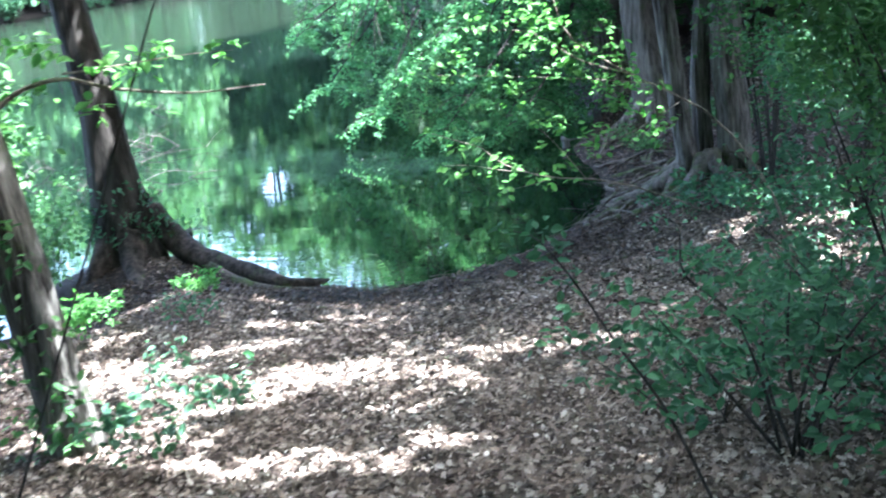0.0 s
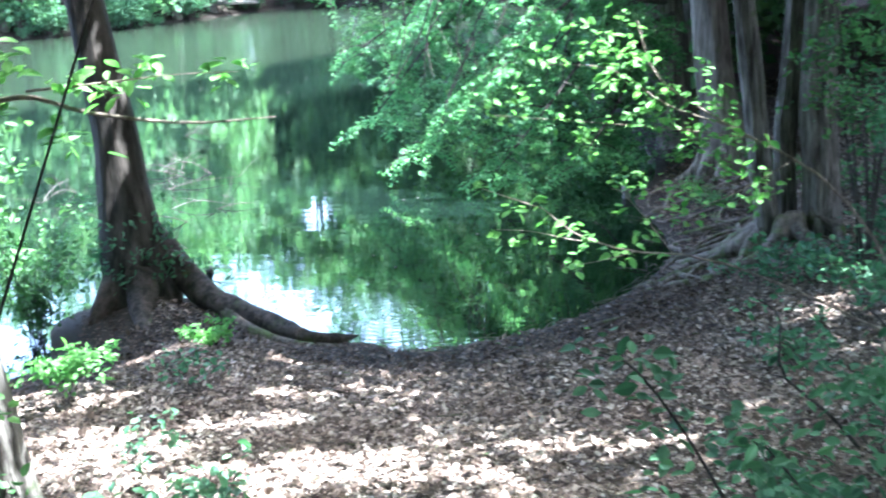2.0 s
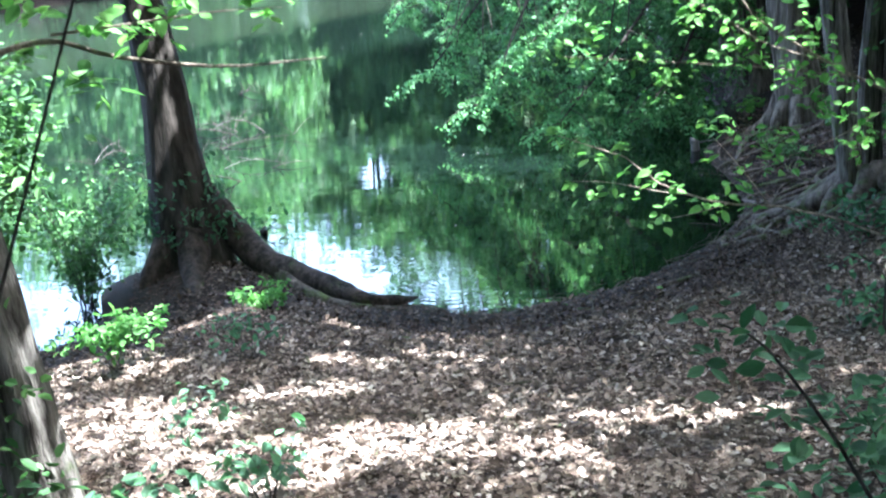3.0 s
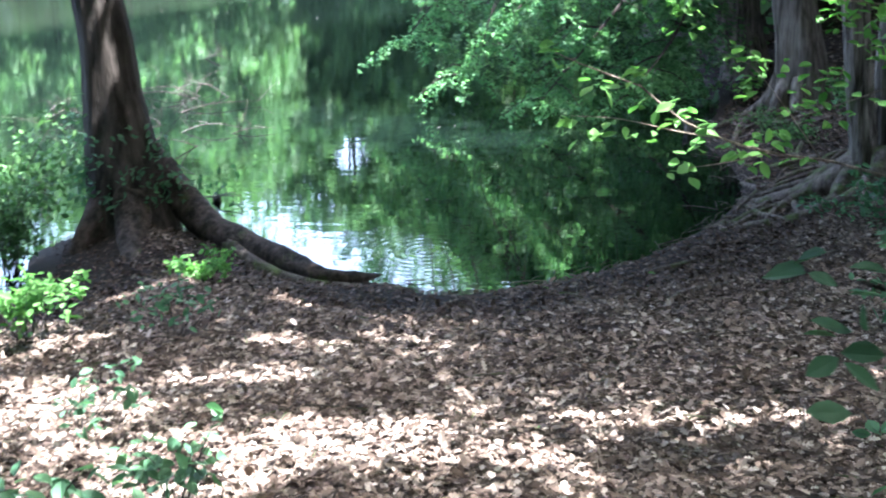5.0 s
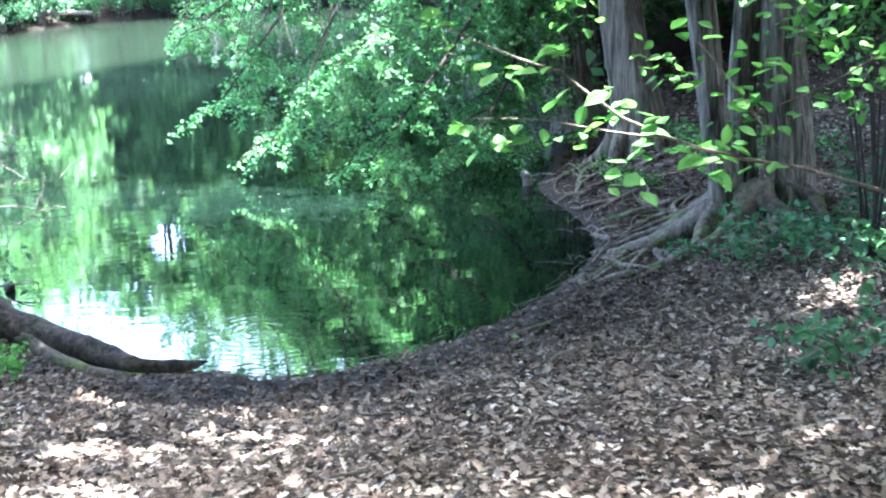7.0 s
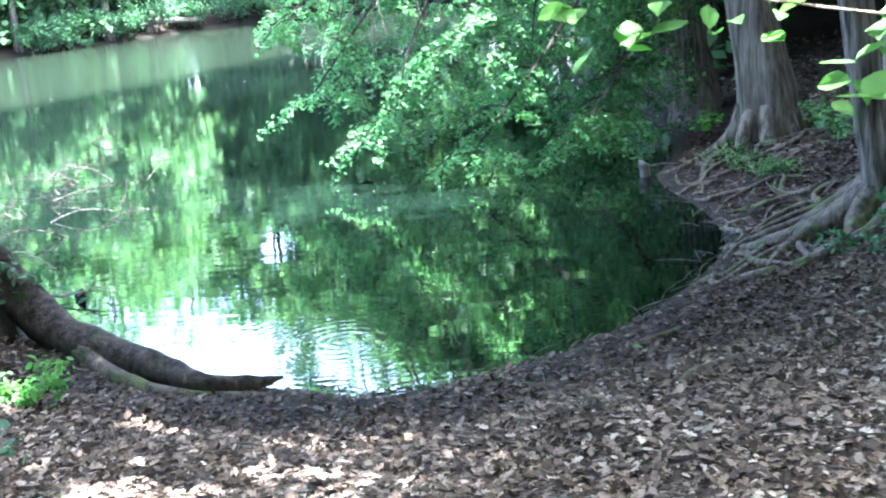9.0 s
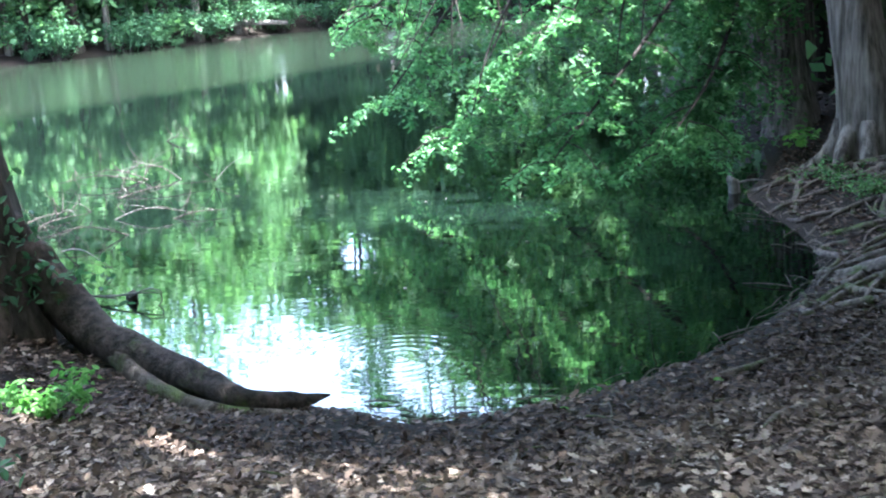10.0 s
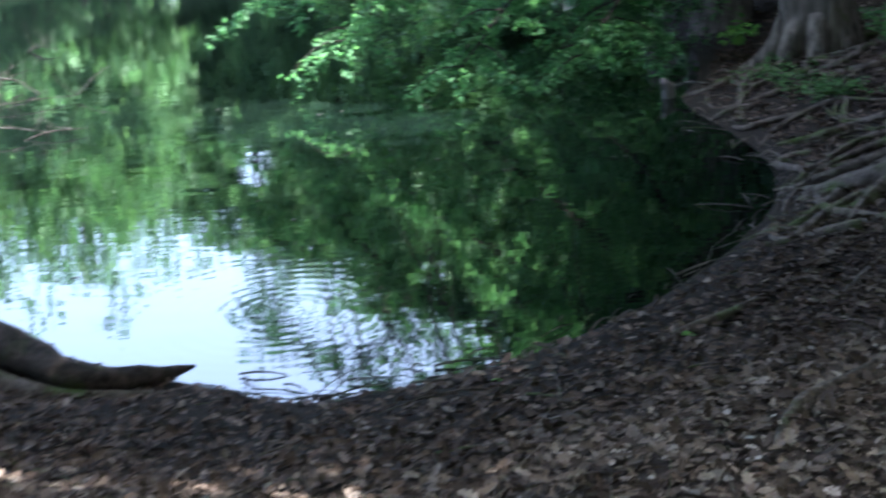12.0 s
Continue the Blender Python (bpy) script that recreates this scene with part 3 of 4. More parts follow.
# -- the tree with three stems and many roots
tree = thing("many_stemmed_tree", "grey fluted tree of three stems on a fan of bare roots", "tree")
for k, (line, r) in enumerate((([(2.1, 14.2, 0.3), (2.06, 14.22, 0.75), (1.99, 14.25, 1.3), (1.84, 14.3, 2.6), (1.6, 14.3, 4.4), (1.2, 14.3, 8.0)], 0.125),
                              ([(2.3, 14.45, 0.3), (2.27, 14.45, 0.9), (2.25, 14.45, 1.8), (2.33, 14.5, 2.9), (2.4, 14.6, 4.8), (2.3, 14.7, 8.4)], 0.115),
                              ([(2.66, 14.25, 0.3), (2.65, 14.25, 0.8), (2.62, 14.28, 1.4), (2.56, 14.3, 2.2), (2.62, 14.3, 4.0), (2.9, 14.3, 8.5)], 0.2))):
    part("stem", tube(line, [r * 1.2, r, r * 0.97, r * 0.95, r * 0.8, r * 0.3], 48, 34, 0.035, 9, 0.09, 0.55, 40 + k), BARK_GREY, tree)
for k, (a, L, r) in enumerate(((1.95, 1.5, 0.09), (2.3, 1.7, 0.1), (2.65, 1.6, 0.1), (2.95, 1.5, 0.11), (3.25, 1.35, 0.1), (3.55, 1.3, 0.1), (3.9, 1.2, 0.09),
                               (4.3, 1.0, 0.1), (4.8, 0.9, 0.09), (5.5, 0.9, 0.09))):
    p = []
    for f in (0.18, 0.4, 0.6, 0.8, 1.0):
        b = a + 0.25 * math.sin(f * 6 + k * 2)
        x, y = 2.38 + L * f * math.cos(b), 14.3 + L * f * math.sin(b)
        p.append((x, y, gz(x, y) + (0.26, 0.13, 0.05, 0.03, -0.02)[(0.18, 0.4, 0.6, 0.8, 1.0).index(f)]))
    part("root", tube(p, [r * 1.3, r, r * 0.7, r * 0.5, r * 0.25], 16, 9, 0.07, 3, 0.08, 0, 60 + k), ROOT_BARK, tree)
g = np.random.default_rng(71)
# an unseen crown, widened to shade the near water and the bank
pts = crown_points((1.6, 14.4, 8.3), (4.1, 3.6, 2.2), 520, g)
limbs_to(tree, (2.4, 14.4, 5.5), pts[::104], 0.08, BARK_GREY, 72)
leaves("crown", shaded(clusters(pts, 0.75, 42, g), g, 0.93), 0.2, LEAF, tree, 77, simple=True, aspect=0.7)

# surface roots between the trees and the water
roots = thing("surface_roots", "bare grey roots snaking over the bank to the water", "roots")
g = np.random.default_rng(80)
for k in range(50):
    y = g.uniform(13.6, 19.2)
    x = g.uniform(1.1, 2.9)
    a = math.pi + g.normal(0, 0.5)
    p = []
    for f in np.linspace(0, g.uniform(0.6, 1.7), 10):
        b = a + 0.55 * math.sin(4 * f + k) + 0.25 * math.sin(9 * f + 2 * k)
        xx, yy = x + f * math.cos(b), y + f * math.sin(b)
        if float(shore_distance(np.array([xx]), np.array([yy]))[0]) < -0.12:
            break
        p.append((xx, yy, max(gz(xx, yy), -0.05) + 0.014 + 0.02 * math.sin(7 * f + k)))
    if len(p) < 4:
        continue
    p[-1] = (p[-1][0], p[-1][1], p[-1][2] - 0.05)
    r = g.uniform(0.012, 0.045)
    part("root", tube(p, [r, r * 0.9, r * 0.7, r * 0.4], 16, 7, 0.12, seed=90 + k), ROOT_BARK, roots)

# thin roots that break the litter on the open bank
for k, line in enumerate(([(-0.42, 10.75), (-0.5, 11.0), (-0.5, 11.25), (-0.47, 11.6)], [(-0.75, 10.9), (-0.55, 11.1), (-0.36, 11.35), (-0.1, 11.6)], [(0.2, 10.4), (0.35, 10.8), (0.7, 11.3), (0.9, 11.9)],
                         [(-0.3, 12.2), (0.1, 12.5), (0.5, 12.9), (0.95, 13.4)], [(0.6, 12.3), (1.0, 12.9), (1.3, 13.5)])):
    ob = thing("thin_root", "thin grey root half buried in the leaf litter", "roots", "roots on the bank")
    part("root", tube([(x, y, gz(x, y) + (0.012 if 0 < i < len(line) - 1 else -0.03)) for i, (x, y) in enumerate(line)], [0.014, 0.026, 0.022, 0.01], 18, 7, 0.12, seed=190 + k), ROOT_BARK, ob)

# -- the pale tree and the tree with the boughs that hang over the water
tree = thing("pale_tree", "smooth pale grey tree trunk with spread root toes", "tree")
part("trunk", tube([(1.95, 19.3, 0.0), (1.94, 19.3, 0.6), (1.86, 19.3, 1.2), (1.74, 19.35, 2.1), (1.66, 19.4, 4), (1.8, 19.4, 10)], [0.4, 0.35, 0.3, 0.27, 0.25, 0.1], 40, 26, 0.014, 5, 0.07, 0.25, 101), BARK_PALE, tree)
for k, (a, L) in enumerate(((3.2, 0.75), (3.9, 0.55), (4.6, 0.6), (5.4, 0.6), (2.4, 0.6), (6.1, 0.6))):
    x, y = 1.93 + L * math.cos(a), 19.3 + L * math.sin(a)
    part("root", tube([(1.93 + 0.25 * math.cos(a), 19.3 + 0.25 * math.sin(a), 0.65), (1.93 + 0.42 * math.cos(a), 19.3 + 0.42 * math.sin(a), 0.3), (x, y, gz(x, y) - 0.01)],
                      [0.1, 0.1, 0.03], 9, 9, 0.05, seed=102 + k), BARK_PALE, tree)
g = np.random.default_rng(110)
# out of view; set away from its trunk to leave the boughs sunlit
pts = crown_points((6.0, 17.6, 9.2), (2.8, 3.0, 2.2), 260, g)
limbs_to(tree, (1.8, 19.4, 5.5), pts[::52], 0.09, BARK_PALE, 111)
leaves("crown", clusters(pts, 0.75, 40, g), 0.2, LEAF, tree, 118, simple=True, aspect=0.7)

tree = thing("overhanging_tree", "tree with leafy boughs drooping low over the pond", "tree")
part("trunk", tube([(1.42, 22.5, -0.1), (1.35, 22.5, 0.4), (1.25, 22.5, 1.0), (1.16, 22.5, 2.0), (1.0, 22.5, 4), (0.7, 22.4, 10)], [0.45, 0.37, 0.34, 0.36, 0.3, 0.1], 36, 22, 0.045, 4, 0.09, 0.3, 121), BARK_GREY, tree)
g = np.random.default_rng(122)
bough_leaves = []


def bough(points, r, seed):
    """A drooping bough with hanging twigs; gives the leaf stalks along them."""
    h = np.random.default_rng(seed)
    c = spline(points, 14)
    limb = part("bough", tube(points, [r, r * 0.7, r * 0.45, r * 0.2], 14, 8, seed=seed), TWIG_DARK, tree)
    out = []
    for i in range(3, 15):
        for _ in range(5):
            s = c[i] + h.normal(0, 0.05, 3)
            a, L = h.uniform(0, 6.28), h.uniform(0.5, 1.15)
            way = np.array([math.cos(a), math.sin(a), 0])
            side = np.array([-way[1], way[0], 0])
            tip = s + way * L * 0.75 - np.array([0, 0, h.uniform(0.1, 0.8) * L])
            tip[2] = max(tip[2], 0.06)
            mid = (s + tip) / 2 + np.array([0, 0, 0.14 * L])
            if h.uniform() < 0.4:
                part("twig", tube([s, mid, tip], [0.011, 0.008, 0.004], 5, 4, seed=seed + i), TWIG_DARK, limb)
            u = h.uniform(0.15, 1, 62)[:, None]
            w = h.normal(0, 0.13, 62)[:, None] * (1.15 - u)
            out.append((1 - u) ** 2 * s + 2 * u * (1 - u) * mid + u * u * tip + side * w + np.array([0, 0, -0.35]) * np.abs(w) + h.normal(0, 0.025, (62, 3)))
    return np.vstack(out)


for k, pts in enumerate((
        [(1.2, 22.4, 3.2), (-0.6, 22.0, 3.6), (-2.6, 21.4, 2.9), (-4.3, 21.0, 1.9)],
        [(1.1, 22.4, 3.6), (-0.9, 21.4, 3.6), (-2.5, 20.6, 2.4), (-3.6, 20.3, 1.1)],
        [(1.2, 22.3, 2.8), (0.0, 21.4, 3.0), (-1.5, 20.3, 1.9), (-2.7, 19.8, 0.7)],
        [(1.2, 22.3, 2.6), (0.4, 21.2, 2.6), (-0.6, 20.0, 1.4), (-1.5, 19.3, 0.35)],
        [(1.25, 22.2, 2.4), (0.8, 21.3, 2.2), (0.3, 20.4, 1.1), (-0.3, 19.6, 0.35)],
        [(1.25, 22.3, 2.2), (0.7, 21.6, 2.0), (0.3, 21.0, 1.2), (0.1, 20.6, 0.5)],
        [(1.0, 22.4, 4.5), (-1.0, 22.0, 5.2), (-3.0, 21.6, 4.4), (-4.6, 21.4, 3.2)],
        [(1.0, 22.4, 4.8), (-0.4, 21.4, 5.0), (-1.6, 20.6, 4.0), (-2.6, 20.2, 2.6)],
        [(1.0, 22.4, 4.0), (0.2, 20.8, 4.2), (-0.6, 19.8, 3.2), (-1.2, 19.2, 2.0)],
        [(1.0, 22.5, 4.0), (0.0, 23.2, 4.0), (-1.6, 23.4, 2.8), (-2.9, 23.4, 1.2)],
        [(1.0, 22.5, 3.2), (0.3, 23.2, 3.0), (-0.6, 23.6, 1.8), (-1.4, 23.8, 0.5)])):
    bough_leaves.append(bough(pts, 0.05, 130 + 10 * k))
for k in range(16):
    x, y, z = g.uniform(-3.6, 0.4), g.uniform(18.9, 20.2), g.uniform(2.2, 3.6)
    end = (x - g.uniform(0.0, 0.9), y - g.uniform(0, 0.3), z - g.uniform(0.9, 1.9))
    part("twig", tube([(x, y, z), ((x + end[0]) / 2 + g.normal(0, 0.12), y, (z + end[2]) / 2 + 0.1), end], [0.016, 0.012, 0.004], 9, 5, 0.05, seed=1300 + k), TWIG_DARK, tree)
fill = g.uniform((-4.9, 19.2, 0.0), (1.2, 23.6, 4.2), (1700, 3))
low = np.interp(fill[:, 0], [-4.9, -4.4, -3.8, -3.2, -2.3, -1.0], [2.1, 1.5, 0.75, 0.35, 0.15, 0.08])
lump = np.sin(fill[:, 0] * 2.3 + 1.0) * np.cos(fill[:, 2] * 2.9 + fill[:, 0]) + np.sin(fill[:, 1] * 2.7 + fill[:, 2])
front = 19.2 + np.clip((fill[:, 2] - 0.2) * 0.35, 0, 1) + np.clip(-fill[:, 0] - 1, 0, 3) * 0.35
fill = fill[(fill[:, 2] > low) & (lump > 0.35) & (fill[:, 1] > front + 0.5)]
# a roof of leaves added to shade the boughs below
roof = g.uniform((0.8, 18.9, 3.6), (3.0, 23.6, 5.6), (480, 3))
roof = roof[np.sin(roof[:, 0] * 2.1 + 0.6) * np.cos(roof[:, 2] * 2.3) + np.sin(roof[:, 1] * 2.4) > -0.35]
leaves("foliage", np.vstack(bough_leaves), 0.08, LEAF_LIT_BOUGH, tree, 123, flat=0.6, droop=0.45)
# inner leaves in a darker green that stands for their shade
leaves("inner_foliage", clusters(np.vstack([fill, roof]), 0.28, 26, g), 0.085, LEAF, tree, 125, "inner leaves coloured darker for their shade", flat=0.6, droop=0.4)
pts = crown_points((0.6, 23.0, 7.8), (3.3, 2.7, 3.0), 230, g)
leaves("upper_crown", clusters(pts, 0.7, 34, g), 0.15, LEAF, tree, 126, flat=0.5)
# unseen and shifted to the right so that sun reaches the boughs
pts = crown_points((4.0, 24.2, 9.2), (2.6, 2.6, 2.2), 200, g)
limbs_to(tree, (0.9, 22.5, 5.5), pts[::40], 0.1, BARK_DARK, 300)
leaves("crown", clusters(pts, 0.75, 40, g), 0.2, LEAF, tree, 124, simple=True, aspect=0.7)

# -- the leaning tree close to the path
tree = thing("ivy_clad_tree", "leaning rough-barked tree lit in patches beside the path", "tree")
part("trunk", tube([(-2.44, 5.92, 0.75), (-2.49, 5.92, 1.15), (-2.55, 5.92, 1.6), (-2.61, 5.92, 2.1), (-2.76, 5.95, 3.2), (-3.05, 6.0, 5), (-3.6, 6.0, 8)], [0.22, 0.18, 0.165, 0.155, 0.14, 0.11, 0.06], 44, 26, 0.04, 6, 0.08, 0.12, 401), BARK_GREY, tree)
g = np.random.default_rng(402)
part("limb", tube([(-2.76, 5.95, 3.2), (-2.6, 6.1, 3.42), (-2.3, 6.2, 3.5), (-1.98, 6.2, 3.42), (-1.5, 6.2, 3.36), (-1.05, 6.2, 3.38)], [0.02, 0.016, 0.013, 0.01, 0.007, 0.003], 18, 6, seed=403), TWIG_PALE, tree)
part("limb", tube([(-2.3, 6.25, 3.52), (-1.9, 6.15, 3.56), (-1.5, 6.1, 3.6), (-1.2, 6.15, 3.6)], [0.008, 0.006, 0.004, 0.002], 8, 5, seed=404), TWIG_PALE, tree)
spray = [(-2.5, 6.35, 3.7), (-2.6, 6.3, 3.7), (-2.3, 6.2, 3.65), (-2.05, 6.2, 3.55), (-1.85, 6.15, 3.62), (-1.65, 6.15, 3.64), (-1.25, 6.2, 3.6), (-2.1, 6.2, 3.3), (-1.8, 6.2, 3.5), (-2.5, 6.3, 3.45)]
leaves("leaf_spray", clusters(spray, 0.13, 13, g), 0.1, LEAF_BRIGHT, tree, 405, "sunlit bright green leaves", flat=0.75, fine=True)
ivy = [(-2.5 - 0.12 * (z - 1.2) + 0.24 * math.cos(a), 5.92 + 0.24 * math.sin(a), z) for a, z in [(g.uniform(2.6, 5.6), g.uniform(0.95, 3.0)) for _ in range(60)]]
leaves("ivy", clusters(ivy, 0.16, 7, g), 0.08, LEAF, tree, 406, "dark green climbing leaves", flat=0.4)
pts = crown_points((-4.2, 6.2, 8.2), (2.4, 2.4, 1.8), 60, g)
leaves("crown", clusters(pts, 0.7, 40, g), 0.13, LEAF, tree, 407)

# -- unseen trees added beside the path; their crowns close over it for shade
for k, (x, y, cx, cy, cz, rad, n) in enumerate(((5.0, 7.2, 3.4, 8.4, 8.4, 3.4, 300), (8.6, 4.0, 7.4, 5.6, 9.0, 3.8, 300), (3.6, 2.2, 2.2, 4.4, 9.5, 3.2, 260), (-5.6, 2.0, -4.6, 3.4, 9.0, 3.6, 300),
                                              (7.0, 11.5, 6.0, 11.6, 9.0, 3.4, 280), (3.4, -3.6, 3.0, -2.4, 9.5, 3.8, 300), (-8.2, 8.2, -6.6, 8.0, 8.0, 3.4, 300), (-1.9, 1.0, -1.6, 2.6, 9.5, 3.4, 260),
                                              (-2.6, -4.6, -2.0, -3.0, 9.5, 3.6, 260), (-7.2, 6.2, -1.6, 10.2, 9.2, 3.3, 280), (7.6, 15.6, 6.0, 16.0, 8.6, 3.6, 320), (5.6, 18.2, 4.2, 16.4, 8.2, 2.6, 260), (6.6, 21.4, 5.7, 21.0, 9.0, 2.1, 200))):
    g = np.random.default_rng(500 + k)
    z = gz(x, y)
    tree = thing("shade_tree", "unseen woodland tree added so its crown shades the path", "tree", "trees beside the path")
    part("trunk", tube([(x, y, z - 0.1), (x - 0.1, y, z + 3), (cx, cy, cz)], [0.26, 0.2, 0.07], 12, 12, 0.03, 5, 0.05, 0.4, 500 + k), BARK_GREY, tree)
    pts = crown_points((cx, cy, cz), (rad, rad, rad * 0.5), n, g)
    limbs_to(tree, (x * 0.4 + cx * 0.6, y * 0.4 + cy * 0.6, z * 0.4 + cz * 0.6), pts[::max(1, n // 5)], 0.07, BARK_GREY, 520 + 10 * k)
    leaves("crown", shaded(clusters(pts, 0.75, 42, g), g, 0.93), 0.2, LEAF, tree, 530 + k, simple=True, aspect=0.7)

# ---- undergrowth ----


def twiggy(name, label, stems, sprays, leaf, material, seed, bark=TWIG_DARK, each=8, radius=0.12, flat=0.6, category="sapling"):
    """A sapling: stems, each (points, radius at the foot), and sprays of leaves at the given places."""
    ob = thing(name, label, category)
    for k, (p, r) in enumerate(stems):
        part("stem", tube(p, [r, r * 0.75, r * 0.5, r * 0.3], 14, 6, 0.05, seed=seed + k), bark, ob)
    g = np.random.default_rng(seed)
    leaves("foliage", clusters(sprays, radius, each, g), leaf, material, ob, seed + 30, "", flat=flat, fine=True, aspect=0.62)
    return ob


def along(points, n, jitter, seed):
    g = np.random.default_rng(seed)
    return (spline(points, n) + g.normal(0, jitter, (n + 1, 3))).tolist()


crooked = [(2.02, 7.85, 0.7), (1.98, 7.8, 0.95), (1.76, 7.8, 1.24), (1.47, 7.8, 1.51), (1.45, 7.8, 1.85), (1.32, 7.8, 1.97)]
twiggy("crooked_sapling", "bare dark crooked sapling stem rising from the litter", [(crooked, 0.016)], along(crooked[-2:], 4, 0.1, 1), 0.05, LEAF_DEEP, 600, each=5)
b1 = [(2.85, 7.85, 0.6), (2.63, 7.8, 1.1), (2.34, 7.8, 1.51), (1.92, 7.8, 1.95)]
b2 = [(2.9, 7.9, 0.7), (2.95, 7.8, 1.5), (2.75, 7.8, 2.3), (2.5, 7.8, 2.9)]
b3 = [(2.8, 7.8, 0.7), (2.55, 7.5, 1.3), (2.5, 7.3, 1.9)]
twiggy("thin_sapling", "thin dark sapling with sparse blue-green leaves", [(b1, 0.013), (b2, 0.014), (b3, 0.01)], along(b1[1:], 10, 0.18, 2) + along(b2[1:], 16, 0.25, 3) + along(b3[1:], 8, 0.2, 4), 0.07, LEAF_DEEP, 610, each=9, radius=0.2)
bA = [(2.45, 8.2, 0.8), (2.2, 8.1, 1.9), (1.75, 8.05, 2.6), (1.15, 8.0, 2.98), (0.74, 8.0, 3.27), (0.62, 8.0, 3.6)]
bA2 = [(1.15, 8.0, 2.98), (0.8, 7.9, 3.12), (0.46, 7.9, 3.34), (0.05, 7.9, 3.38)]
bA3 = [(1.3, 8.0, 2.9), (0.8, 8.1, 2.95), (0.3, 8.1, 3.0), (-0.25, 8.1, 3.05)]
bA4 = [(1.5, 8.0, 2.75), (1.2, 7.9, 2.6), (0.95, 7.9, 2.5), (0.8, 7.9, 2.45)]
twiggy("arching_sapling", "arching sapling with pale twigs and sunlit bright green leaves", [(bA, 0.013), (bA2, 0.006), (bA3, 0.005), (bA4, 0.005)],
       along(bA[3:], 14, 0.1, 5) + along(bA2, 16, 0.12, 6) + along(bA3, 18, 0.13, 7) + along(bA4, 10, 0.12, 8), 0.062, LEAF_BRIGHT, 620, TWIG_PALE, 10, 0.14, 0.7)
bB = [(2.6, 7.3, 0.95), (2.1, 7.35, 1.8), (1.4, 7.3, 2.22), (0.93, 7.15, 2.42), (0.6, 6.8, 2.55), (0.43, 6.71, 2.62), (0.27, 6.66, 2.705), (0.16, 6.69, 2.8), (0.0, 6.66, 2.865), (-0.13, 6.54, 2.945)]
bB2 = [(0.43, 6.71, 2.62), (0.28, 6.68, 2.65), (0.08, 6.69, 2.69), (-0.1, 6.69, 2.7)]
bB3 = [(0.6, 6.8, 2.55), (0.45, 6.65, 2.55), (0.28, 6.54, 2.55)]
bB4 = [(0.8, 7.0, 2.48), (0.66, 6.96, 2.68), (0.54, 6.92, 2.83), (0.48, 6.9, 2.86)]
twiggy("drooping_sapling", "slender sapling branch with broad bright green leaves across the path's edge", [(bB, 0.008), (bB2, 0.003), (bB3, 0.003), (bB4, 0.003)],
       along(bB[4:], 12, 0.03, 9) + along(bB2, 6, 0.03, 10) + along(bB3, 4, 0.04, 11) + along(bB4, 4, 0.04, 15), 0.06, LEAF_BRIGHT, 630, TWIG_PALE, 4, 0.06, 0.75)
bC = [(1.35, 4.0, 1.6), (1.1, 4.0, 2.2), (0.89, 4.0, 2.54), (0.744, 4.0, 2.80), (0.6, 4.0, 3.0), (0.5, 4.0, 3.05)]
bC2 = [(1.1, 4.0, 2.2), (0.85, 4.05, 2.4), (0.6, 4.1, 2.55)]
twiggy("path_sapling", "small green sapling leaning towards the path", [(bC, 0.008), (bC2, 0.005)], along(bC[1:], 14, 0.06, 12) + along(bC2, 8, 0.06, 13), 0.062, LEAF_DEEP, 640, each=8, radius=0.13)
bT = [(-1.95, 4.0, 1.75), (-1.6, 4.0, 2.5), (-1.3, 4.0, 3.15), (-1.0, 4.0, 3.81), (-0.72, 4.0, 4.45), (-0.6, 4.0, 5.0)]
twiggy("slender_sapling", "thin dark green sapling stem leaning across", [(bT, 0.008)], along(bT[3:], 4, 0.1, 14), 0.07, LEAF, 650, each=4)
shrub("low_bush", (1.75, 4.7), 10, 0.85, 0.85, 80, 0.075, LEAF_DEEP, 660, "low blue-green bush at the path's edge", each=8, radius=0.24)
shrub("low_bush", (2.5, 5.6), 10, 0.9, 0.9, 80, 0.075, LEAF_DEEP, 664, "low blue-green bush at the path's edge", each=8, radius=0.26)
shrub("tall_shrub", (2.9, 6.3), 11, 3.1, 1.0, 420, 0.07, LEAF, 668, "tall thin shrub with sparse dull green leaves", each=9, radius=0.22, lean=(-0.1, 0))
shrub("tall_shrub", (3.6, 9.2), 11, 3.2, 1.2, 460, 0.075, LEAF, 672, "tall thin shrub with sparse dull green leaves", each=9, radius=0.24)
shrub("tall_shrub", (3.4, 10.8), 11, 2.8, 1.1, 460, 0.07, LEAF_DEEP, 710, "tall thin shrub with sparse dull green leaves", each=9, radius=0.24)
shrub("tall_shrub", (4.2, 12.4), 11, 3.0, 1.2, 460, 0.08, LEAF_DEEP, 714, "tall thin shrub with sparse dull green leaves", each=9, radius=0.26)
shrub("tall_shrub", (2.35, 4.6), 8, 2.6, 0.6, 190, 0.06, LEAF_DEEP, 718, "tall thin shrub with sparse dull green leaves", each=8, radius=0.2)
shrub("tall_shrub", (-4.6, 8.6), 9, 2.5, 0.7, 150, 0.085, LEAF, 722, "leafy shrub behind the leaning trunk beside the path", each=9, radius=0.22)
